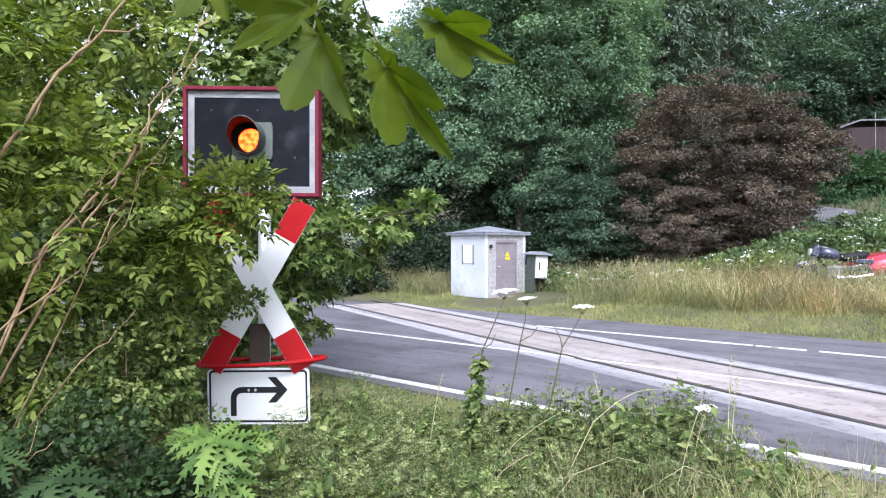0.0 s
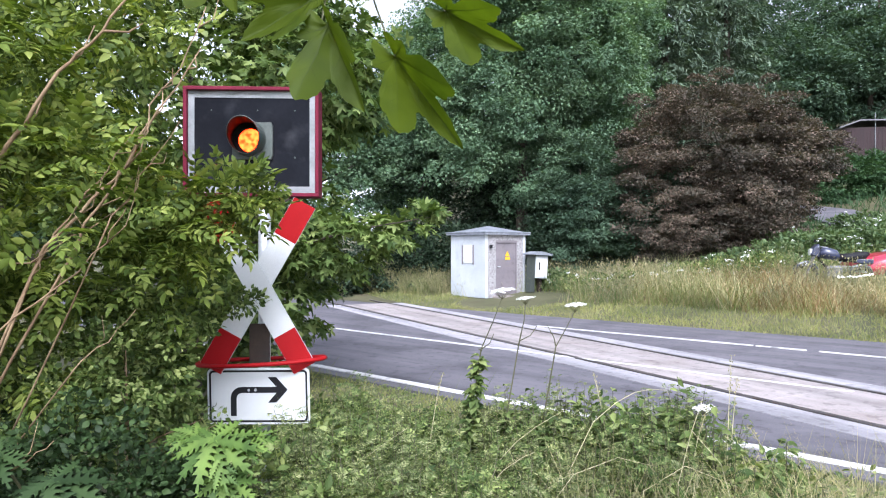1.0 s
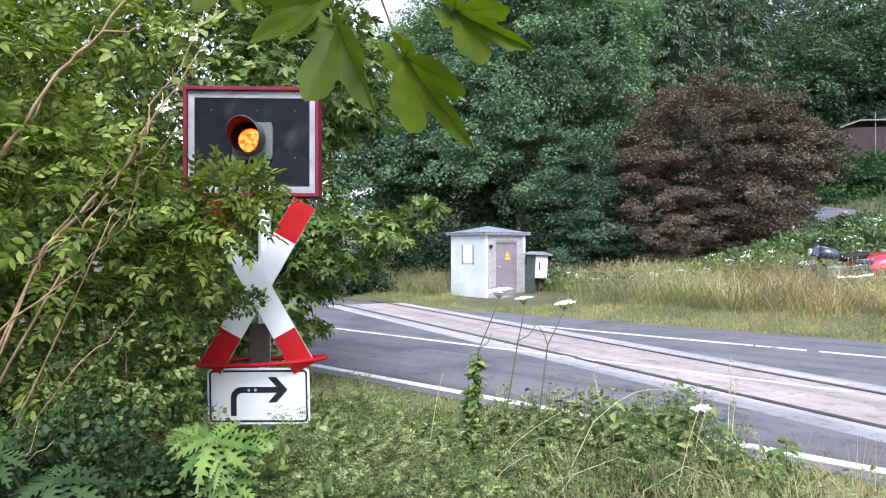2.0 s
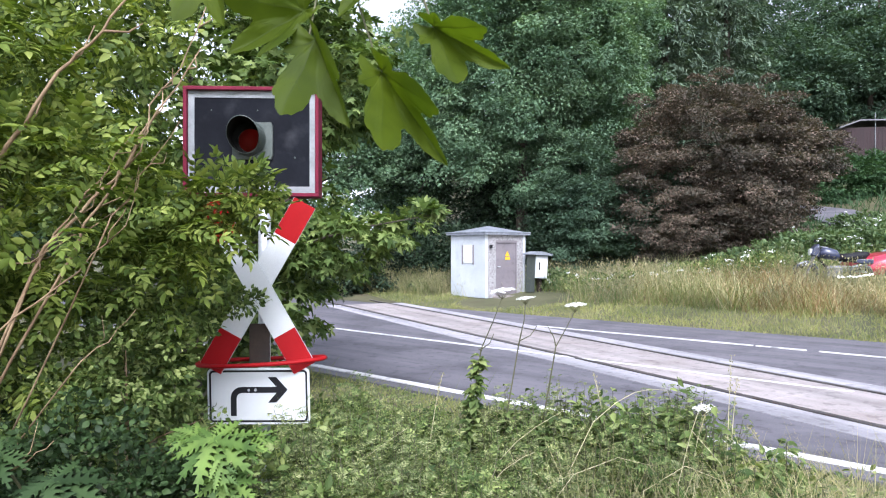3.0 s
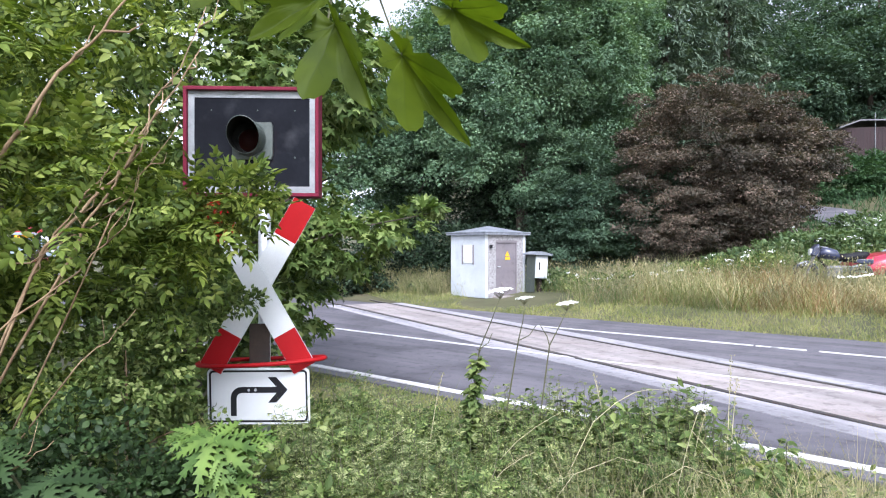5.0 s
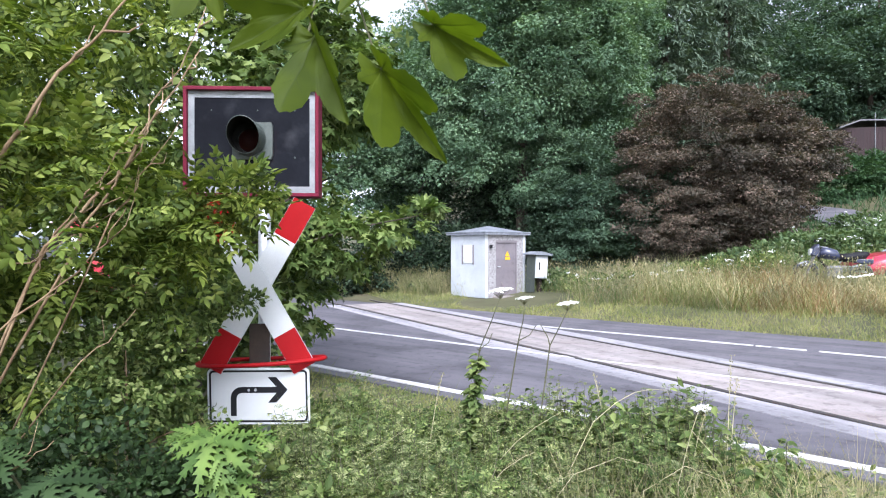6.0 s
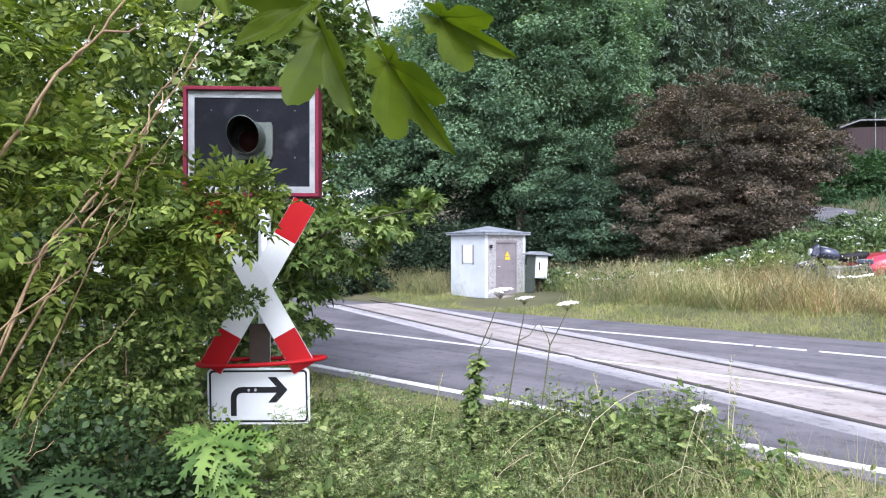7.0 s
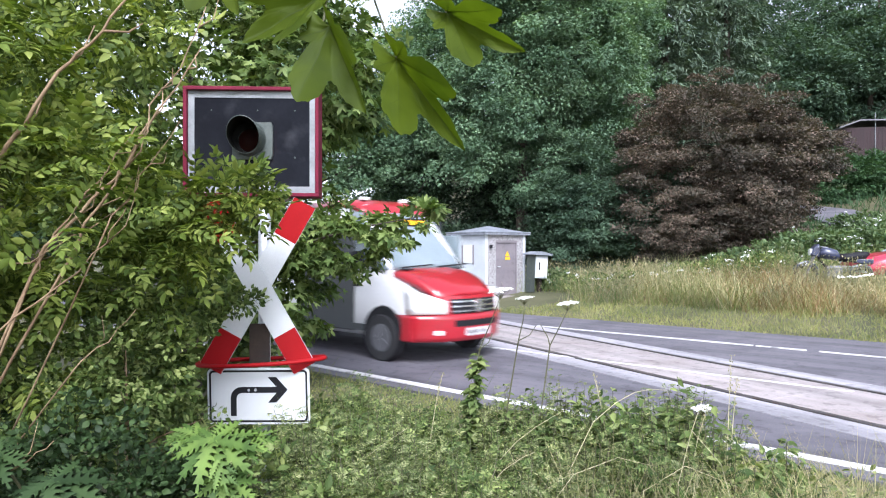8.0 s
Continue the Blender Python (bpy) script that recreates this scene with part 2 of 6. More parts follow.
def tube(points, radii, sides=7, bm=None):
    """A round bar through points, with a radius at each."""
    bm = bm or bmesh.new()
    pts = [Vector(p) for p in points]
    rings = []
    for i, p in enumerate(pts):
        d = (pts[min(i + 1, len(pts) - 1)] - pts[max(i - 1, 0)]).normalized()
        u = d.orthogonal().normalized()
        w = d.cross(u)
        r = radii[i] if isinstance(radii, (list, tuple)) else radii
        rings.append([bm.verts.new(p + (u * math.cos(k * math.tau / sides) + w * math.sin(k * math.tau / sides)) * r) for k in range(sides)])
    for a, b in zip(rings, rings[1:]):
        best = min(range(sides), key=lambda o: sum((a[k].co - b[(k + o) % sides].co).length for k in range(0, sides, 2)))
        for k in range(sides):
            bm.faces.new((a[k], a[(k + 1) % sides], b[(k + 1 + best) % sides], b[(k + best) % sides]))
    bm.faces.new(rings[0][::-1])
    bm.faces.new(rings[-1])
    return bm


def wheel_bm(r0, r1, y0, y1, sides=28, inner=0.0):
    """A drum along y with rounded shoulders."""
    bm = bmesh.new()
    prof = [(inner, y0 + 0.01), (r1 * 0.96, y0), (r1, y0 + 0.03), (r1, y1 - 0.03), (r1 * 0.96, y1), (inner, y1 - 0.01)]
    rings = []
    for r, y in prof:
        rings.append([bm.verts.new((r * math.cos(k * math.tau / sides), y, r * math.sin(k * math.tau / sides))) for k in range(sides)] if r > 0.001 else [bm.verts.new((0, y, 0))])
    for a, b in zip(rings, rings[1:]):
        for k in range(sides):
            q = (k + 1) % sides
            bm.faces.new([v for v in dict.fromkeys((a[k % len(a)], a[q % len(a)], b[q % len(b)], b[k % len(b)]))])
    bmesh.ops.recalc_face_normals(bm, faces=bm.faces)
    return bm


# leaf shapes: points (x across, y along, z up) and triangles
def shape_oval(w=0.3, fold=0.07, droop=0.12):
    v = [(0, 0, 0), (-w, 0.42, fold), (0, 1, -droop), (w, 0.42, fold)]
    return np.array(v), np.array([(0, 2, 1), (0, 3, 2)])


def shape_full(w=0.3, fold=0.06, droop=0.15):
    v = [(0, 0, 0), (-w * 0.8, 0.25, fold), (-w, 0.5, fold), (-w * 0.55, 0.8, 0), (0, 1, -droop), (w * 0.55, 0.8, 0), (w, 0.5, fold), (w * 0.8, 0.25, fold), (0, 0.5, 0)]
    return np.array(v), np.array([(8, (i + 1) % 8, i) for i in range(8)])


def shape_tri(w=0.42):
    return np.array([(-w, 0.25, 0.05), (w, 0.25, 0.05), (0, 1, -0.08)]), np.array([(0, 1, 2)])


def shape_slim(w=0.3, fold=0.06, droop=0.15):
    v = [(0, 0, 0), (-w, 0.35, fold), (w, 0.35, fold), (-w * 0.75, 0.68, 0), (w * 0.75, 0.68, 0), (0, 1, -droop)]
    return np.array(v), np.array([(0, 2, 1), (1, 2, 4), (1, 4, 3), (3, 4, 5)])


def shape_pinnate(pairs=4, w=0.52, length=0.33):
    """A feather leaf: pairs of leaflets on a midrib and one at the tip."""
    vs, fs = [], []

    def leaflet(o, ang, ln, lift):
        c, s = math.cos(ang), math.sin(ang)
        base = len(vs)
        for x, y, z in ((0, 0, 0), (-w * 0.45, 0.35, 0.06), (-w * 0.35, 0.7, 0.03), (0, 1, -0.12), (w * 0.35, 0.7, 0.03), (w * 0.45, 0.35, 0.06)):
            x, y, z = x * ln, y * ln, z * ln
            vs.append((o[0] + x * c - y * s, o[1] + x * s + y * c, o[2] + z + lift * y))
        fs.extend([(base, base + 3, base + 1), (base + 1, base + 3, base + 2), (base, base + 5, base + 3), (base + 5, base + 4, base + 3)])
    for i in range(pairs):
        y = 0.18 + 0.58 * i / max(1, pairs - 1)
        z = -0.25 * y * y
        for side in (-1, 1):
            leaflet((0, y, z), side * 1.05, length * (1 - 0.12 * abs(i - 1.5)), -0.12)
    leaflet((0, 0.78, -0.15), 0.0, length * 1.1, -0.25)
    b = len(vs)
    vs.extend([(-0.008, 0, 0), (0.008, 0, 0), (0, 0.8, -0.16)])
    fs.append((b, b + 1, b + 2))
    return np.array(vs), np.array(fs)


def shape_maple(deep=0.5):
    """A lobed leaf with toothed points, drooping at the edges."""
    rim = []
    angles = [-2.0, -1.05, 0.0, 1.05, 2.0]
    lens = [0.45, 0.78, 1.0, 0.78, 0.45]
    for i, (a, ln) in enumerate(zip(angles, lens)):
        for da, f in ((-0.24, 0.7), (0.0, 1.0), (0.24, 0.7)):
            rim.append((a + da, ln * f))
        if i < 4:
            rim.append(((a + angles[i + 1]) / 2, deep * (ln + lens[i + 1]) / 2 * 0.82))
    vs = [(0, 0, 0)]
    for a, r in rim:
        x, y = r * math.sin(a) * 0.8, r * math.cos(a) * 0.8 + 0.0
        vs.append((x, y, -0.22 * r * r + 0.05 * math.cos(3 * a)))
    return np.array(vs), np.array([(0, i + 1, i) for i in range(1, len(vs) - 1)])


BIG_LOBES = ((-1.4, 0.36), (-0.7, 0.93), (0.0, 1.0), (0.7, 0.93), (1.4, 0.36))


def big_leaf_height(q, a, side):
    """How a broad leaf bends: creased along its veins, drooping to its tips and to its sides."""
    near = min(abs(a - c) for c, ln in BIG_LOBES)
    return -side * (0.22 * q ** 1.8 + 0.25 * q * q * math.sin(a) ** 2) + 0.20 * q * min(near, 0.42) + 0.018 * math.sin(11 * q + 4 * a)


def shape_big_maple(side=1.0):
    """A broad five-lobed leaf: lobes with near-parallel sides, blunt teeth and pointed tips."""
    rs = np.linspace(0.02, 1.05, 260)
    n, rings = 170, (0.2, 0.4, 0.6, 0.8, 1.0)
    vs, fs = [(0, 0, 0)], []
    for i in range(n + 1):
        a = -2.7 + 5.4 * i / n
        r = 0.24
        for c, ln in BIG_LOBES:
            d = a - c
            if abs(d) > 1.3:
                continue
            u, w = rs * math.cos(d) / ln, np.abs(rs * math.sin(d)) / ln
            half = np.interp(u, [0, 0.3, 0.60, 0.625, 0.72, 0.82, 0.84, 0.92, 1.0], [0.06, 0.13, 0.215, 0.185, 0.19, 0.16, 0.125, 0.09, 0.0])
            ok = np.nonzero((w <= half) & (u <= 1))[0]
            if len(ok):
                r = max(r, rs[ok[-1]])
        r *= 1 + 0.015 * math.sin(a * 31) + 0.02 * math.sin(a * 11 + 1)
        for f in rings:
            q = r * f
            vs.append((q * math.sin(a), q * math.cos(a), big_leaf_height(q, a, side)))
    k = len(rings)
    for i in range(n):
        b, c = 1 + i * k, 1 + (i + 1) * k
        fs.append((0, c, b))
        for j in range(k - 1):
            fs += [(b + j, c + j, c + j + 1), (b + j, c + j + 1, b + j + 1)]
    return np.array(vs), np.array(fs)


def shape_veins(side=1.0):
    """The five main veins of a broad lobed leaf, and their side veins."""
    vs, fs = [], []

    def vein(u, v, w):
        b = len(vs)
        for i in range(6):
            f = i / 5
            x, y = u[0] + (v[0] - u[0]) * f, u[1] + (v[1] - u[1]) * f
            q, a = math.hypot(x, y), math.atan2(x, y)
            d = Vector((v[0] - u[0], v[1] - u[1])).normalized()
            for s in (-1, 1):
                vs.append((x + s * w * (1 - 0.8 * f) * d.y, y - s * w * (1 - 0.8 * f) * d.x, big_leaf_height(q, a, side) - 0.006))
        for i in range(5):
            p = b + 2 * i
            fs.extend([(p, p + 1, p + 3), (p, p + 3, p + 2)])
    for c, ln in BIG_LOBES:
        vein((0, 0), (0.94 * ln * math.sin(c), 0.94 * ln * math.cos(c)), 0.008)
        for f in (0.35, 0.55):
            for s in (-1, 1):
                o = (ln * f * math.sin(c), ln * f * math.cos(c))
                vein(o, (o[0] + 0.2 * ln * math.sin(c + s * 0.75), o[1] + 0.2 * ln * math.cos(c + s * 0.75)), 0.0025)
    return np.array(vs), np.array(fs)


def shape_hogweed():
    """A large round leaf cut deeply into jagged, toothed lobes that fan out from one point."""
    vs, fs = [], []

    def lobe(o, ang, ln, w):
        c, s = math.cos(ang), math.sin(ang)
        b = len(vs)
        for i in range(15):
            f = i / 14
            half = w * ln * (0.35 + 0.65 * math.sin(math.pi * min(1, f * 0.9 + 0.1)) ** 0.7) * (1.0 if i % 2 else 0.5) * (1 - f ** 4)
            for x in (-half, 0, half):
                y = f * ln + (0.10 * ln if x and i % 2 else 0)
                gx, gy = o[0] + x * c - y * s, o[1] + x * s + y * c
                vs.append((gx, gy, -0.30 * (gx * gx + gy * gy) + (0.0 if x == 0 else 0.22 * abs(x)) + 0.03 * math.sin(7 * ang)))
        for i in range(14):
            for k in range(2):
                p = b + i * 3 + k
                fs.extend([(p, p + 1, p + 4), (p, p + 4, p + 3)])
    lobe((0, 0), 0.0, 1.0, 0.17)
    for s in (-1, 1):
        for ang, ln in ((0.55, 0.95), (1.05, 0.9), (1.6, 0.8), (2.15, 0.7), (2.7, 0.55)):
            lobe((0, 0), s * ang, ln, 0.215)
        for f, ang in ((0.45, 0.7), (0.62, 0.6)):
            lobe((0, f), s * ang, 0.38, 0.22)
    return np.array(vs), np.array(fs)


def shape_blade(w=0.02, bend=0.35):
    v = [(-w, 0, 0), (w, 0, 0), (-w * 0.8, 0.5, bend * 0.25), (w * 0.8, 0.5, bend * 0.25), (0, 1, bend)]
    return np.array(v), np.array([(0, 1, 3), (0, 3, 2), (2, 3, 4)])


def unit(a):
    return a / np.maximum(np.linalg.norm(a, axis=1, keepdims=True), 1e-9)


def scattered(name, shape, pos, along, up, size, material, parent=None, label=""):
    """One mesh of many leaves: each shape lies at pos, points along, and faces up."""
    v, f = shape
    n, k = len(pos), len(v)
    y = unit(along)
    x = unit(np.cross(y, up))
    z = np.cross(x, y)
    size = np.broadcast_to(np.asarray(size, float).reshape(-1, 1, 1), (n, 1, 1))
    co = (v[None, :, 0:1] * x[:, None] + v[None, :, 1:2] * y[:, None] + v[None, :, 2:3] * z[:, None]) * size + pos[:, None]
    fa = (f[None] + (np.arange(n) * k)[:, None, None]).reshape(-1)
    me = bpy.data.meshes.new(name)
    me.vertices.add(n * k)
    me.vertices.foreach_set("co", co.reshape(-1).astype(np.float32))
    me.loops.add(len(fa))
    me.loops.foreach_set("vertex_index", fa.astype(np.int32))
    me.polygons.add(len(fa) // 3)
    me.polygons.foreach_set("loop_start", np.arange(0, len(fa), 3, dtype=np.int32))
    me.update(calc_edges=True)
    me.materials.append(M[material])
    ob = new(name, me)
    ob.parent = parent
    if label:
        tagged(ob, label)
    return ob


def clumped(rng, blobs, per_clump, spread, clump_r, squash=0.6):
    """Leaf places and outward ways: clumps on the shells of ellipsoids (centre, radii, number of clumps)."""
    pos, out = [], []
    for c, r, n in blobs:
        d = unit(rng.normal(size=(n, 3)))
        rad = rng.uniform(0.45, 1.0, (n, 1)) ** 0.5 * rng.uniform(0.82, 1.12, (n, 1))
        cc = np.array(c) + d * np.array(r) * rad
        for q, dd in zip(cc, d):
            m = max(3, int(per_clump * rng.uniform(0.5, 1.5)))
            e = unit(rng.normal(size=(m, 3)))
            e[:, 2] = np.where(rng.random(m) < 0.75, np.abs(e[:, 2]), -0.5 * np.abs(e[:, 2]))
            rr = clump_r * rng.uniform(0.6, 1.3)
            p = q + e * np.array((1, 1, squash)) * rr * rng.uniform(0.55, 1.0, (m, 1))
            pos.append(p)
            out.append(e * 0.8 + dd * 0.7)
    return np.concatenate(pos), np.concatenate(out)


def leaf_frames(rng, out, hang=0.35, rough=0.5):
    """Ways along which leaves point and face: outward and drooping, faces to the sky."""
    n = len(out)
    along = unit(out + rng.normal(scale=rough, size=(n, 3)) + np.array((0, 0, -hang)))
    up = unit(out * 0.5 + np.array((0, 0, 0.9)) + rng.normal(scale=rough, size=(n, 3)))
    return along, up


def ground_z(x, y):
    o = 0.678 * x + 0.735 * y
    far = np.clip(o - 14.9, 0, None)
    right = 1 / (1 + np.exp(-(x + 2.0) / 3.0))
    hill = np.clip(o - 25, 0, 75)
    z = 0.11 * np.minimum(far, 12) * (0.35 + 0.65 * right) + hill * 0.27 * right + hill * 0.06 * (1 - right)
    near = np.clip(5.6 - o, 0, 4)
    z = z + 0.05 * near + 0.05 * np.sin(x * 1.7 + y) * np.clip(near, 0, 1)
    road = ((o > 5.65) & (o < 14.75)) * 1.0
    return z - 0.04 * road


def gz(x, y):
    return float(ground_z(np.array(float(x)), np.array(float(y))))


D, N = Vector((0.735, -0.678, 0)), Vector((0.678, 0.735, 0))


def on_road(s, o, z=0.0):
    return D * s + N * o + Vector((0, 0, z))


ROAD = Matrix(((0.735, 0.678, 0, 0), (-0.678, 0.735, 0, 0), (0, 0, 1, 0), (0, 0, 0, 1)))
RAIL = Matrix(((0.449, 0.8935, 0, 0), (-0.8935, 0.449, 0, 0), (0, 0, 1, 0), (0, 0, 0, 1)))


# ---- ground, road, crossing ----
def ground():
    a = np.sinh(np.linspace(-6.2, 6.2, 171)) * 3.2
    b = np.sinh(np.linspace(-6.2, 6.2, 171)) * 3.2 + 12
    xs, ys = np.meshgrid(a, b, indexing="ij")
    zs = ground_z(xs, ys)
    n = len(a)
    me = bpy.data.meshes.new("ground")
    vs = np.stack([xs, ys, zs], -1).reshape(-1, 3)
    fs = [(i * n + j, (i + 1) * n + j, (i + 1) * n + j + 1, i * n + j + 1) for i in range(n - 1) for j in range(n - 1)]
    me.from_pydata(vs.tolist(), [], fs)
    me.materials.append(M["soil"])
    me.polygons.foreach_set("use_smooth", [True] * len(me.polygons))
    tagged(new("ground", me), "uneven grassy earth rising to a wooded slope", "ground", kind="structure")


def strip(name, s0, s1, o0, o1, z0, z1, material, frame_m, label, category, parent=None, kind="structure"):
    bm = box(s0, s1, o0, o1, z0, z1, 0.0)
    bm.transform(frame_m)
    ob = part(name, bm, material, parent)
    return tagged(ob, label, category, kind=kind) if parent is None else ob


def road():
    strip("road", -120, 60, 5.72, 14.3, -0.3, 0.0, "asphalt", ROAD, "grey patched asphalt road surface", "road")
    for o, w, parts in ((6.0, 0.12, [(-120, 60)]), (9.08, 0.075, [(-120, -1.95), (-1.3, 30)]), (12.3, 0.075, [(-8.6, -4.16), (-4.1, -3.32), (-3.13, 50)])):
        for s0, s1 in parts:
            strip("road_marking", s0, s1, o - w / 2, o + w / 2, 0.0, 0.012, "line_paint", ROAD, "worn white painted road line", "road marking")


def crossing():
    x = thing("level_crossing", Matrix.Identity(4), "concrete slab level crossing with two sunken rails", "level crossing", kind="structure")
    near, far = 6.51, 8.02
    for i, (o0, o1) in enumerate(((near - 0.50, near - 0.06), (near + 0.09, far - 0.08), (far + 0.06, far + 0.42))):
        s = -19.6
        while s < 3.5:
            bm = box(s + 0.003, s + 1.797, o0, o1, -0.1, 0.008, 0.005)
            bm.transform(RAIL)
            part("concrete_slab", bm, "concrete" if i == 1 else "concrete_grey", x)
            s += 1.8
    for c in (near, far):
        bm = box(-40, 8, c - 0.075, c + 0.095, -0.1, 0.003)
        bm.transform(RAIL)
        part("rail_groove", bm, "groove", x)
        bm = box(-40, 8, c - 0.034, c + 0.034, -0.08, 0.014, 0.006)
        bm.transform(RAIL)
        part("rail", bm, "rail_steel", x, "worn dark steel rail")


# ---- hut and cabinet ----
def hut():
    h = thing("relay_hut", pose(1.27, 21.0, gz(1.6, 21.8) - 0.05, 0, 0, 39), "small white rendered railway hut with peeling walls", "hut")
    w, d, z = 1.74, 1.62, 1.93
    t = 0.12
    part("side_wall", box(0, t, 0.0, d, 0, z, 0.01), "render_white", h, "smooth white rendered wall")
    part("side_wall", box(w - t, w, 0.0, d, 0, z, 0.01), "render_white", h)
    part("back_wall", box(t, w - t, d - t, d, 0, z), "render_white", h)
    part("front_wall", box(t, 0.45, 0.003, t, 0, z), "render_flaked", h, "flaking grey-white rendered wall")
    part("front_wall", box(1.36, w - t, 0.003, t, 0, z), "render_flaked", h)
    part("front_wall", box(0.45, 1.36, 0.003, t, 1.72, z), "render_flaked", h)
    dr = part("door", box(0.47, 1.34, 0.03, 0.07, 0.04, 1.71, 0.005), "door_grey", h, "closed grey steel door")
    part("door_frame", box(0.45, 0.49, 0.005, 0.06, 0, 1.74), "door_grey", dr)
    part("door_frame", box(1.32, 1.36, 0.005, 0.06, 0, 1.74), "door_grey", dr)
    part("door_frame", box(0.45, 1.36, -0.01, 0.06, 1.69, 1.76), "door_grey", dr)
    part("handle", box(0.53, 0.66, 0.0, 0.03, 0.93, 0.96, 0.004), "galvanised", dr)
    tri = prism([(0.86, 1.27), (1.06, 1.27), (0.96, 1.42)], 0.02, 0.028)
    part("warning_triangle", tri, "yellow", dr, "yellow warning triangle")
    part("warning_plate", box(0.87, 1.07, 0.02, 0.028, 1.16, 1.24), "yellow", dr, "small yellow plate with unreadable bars")
    part("lamp_box", box(0.18, 0.27, -0.05, 0.01, 1.52, 1.62, 0.005), "black", h)
    part("doorstep", box(0.3, 1.4, -0.35, -0.004, -0.1, 0.06, 0.01), "concrete", h)
    wd = part("window_panel", box(-0.015, -0.001, 0.55, 1.0, 1.05, 1.62, 0.004), "sign_white", h, "white blanked window panel")
    part("window_frame", box(-0.03, -0.001, 0.50, 0.54, 1.02, 1.62), "door_grey", wd)
    part("window_frame", box(-0.03, -0.001, 1.01, 1.05, 1.02, 1.62), "door_grey", wd)
    bm = bmesh.new()
    e = 0.11
    lo = [bm.verts.new(p) for p in ((-e, -e, z), (w + e, -e, z), (w + e, d + e, z), (-e, d + e, z))]
    mi = [bm.verts.new(p) for p in ((-e, -e, z + 0.07), (w + e, -e, z + 0.07), (w + e, d + e, z + 0.07), (-e, d + e, z + 0.07))]
    top = bm.verts.new((w / 2, d / 2, z + 0.30))
    bm.faces.new(lo[::-1])
    for i in range(4):
        bm.faces.new((lo[i], lo[(i + 1) % 4], mi[(i + 1) % 4], mi[i]))
        bm.faces.new((mi[i], mi[(i + 1) % 4], top))
    part("roof", bm, "slate", h, "grey slate hipped roof")
    for i, (a, b) in enumerate((((-e, -e), (w + e, -e)), ((-e, -e), (-e, d + e)))):
        part("roof_edge", tube([(a[0], a[1], z + 0.075), (b[0], b[1], z + 0.075)], 0.02, 6), "slate", h)


def cabinet():
    c = thing("signal_cabinet", pose(3.02, 21.6, gz(3.3, 21.6) - 0.33, 0, 3, 34), "pale painted steel signal cabinet on a post", "cabinet")
    part("body", box(-0.25, 0.25, 0, 0.42, 0.75, 1.45, 0.01), "render_white", c)
    part("side_panel", box(-0.262, -0.252, 0.01, 0.41, 0.3, 1.45), "lamp_grey", c, "dull green side panel")
    part("door", box(-0.23, 0.23, -0.015, -0.002, 0.79, 1.40, 0.004), "sign_white", c)
    part("lock", box(-0.13, -0.09, -0.03, -0.016, 1.0, 1.25), "black", c)
    part("roof", prism([(-0.36, 1.47), (0.33, 1.47), (0.33, 1.52), (-0.1, 1.58), (-0.36, 1.50)], -0.12, 0.5), "slate", c)
    part("post", box(0.05, 0.17, 0.15, 0.27, 0.0, 0.75), "rust", c)


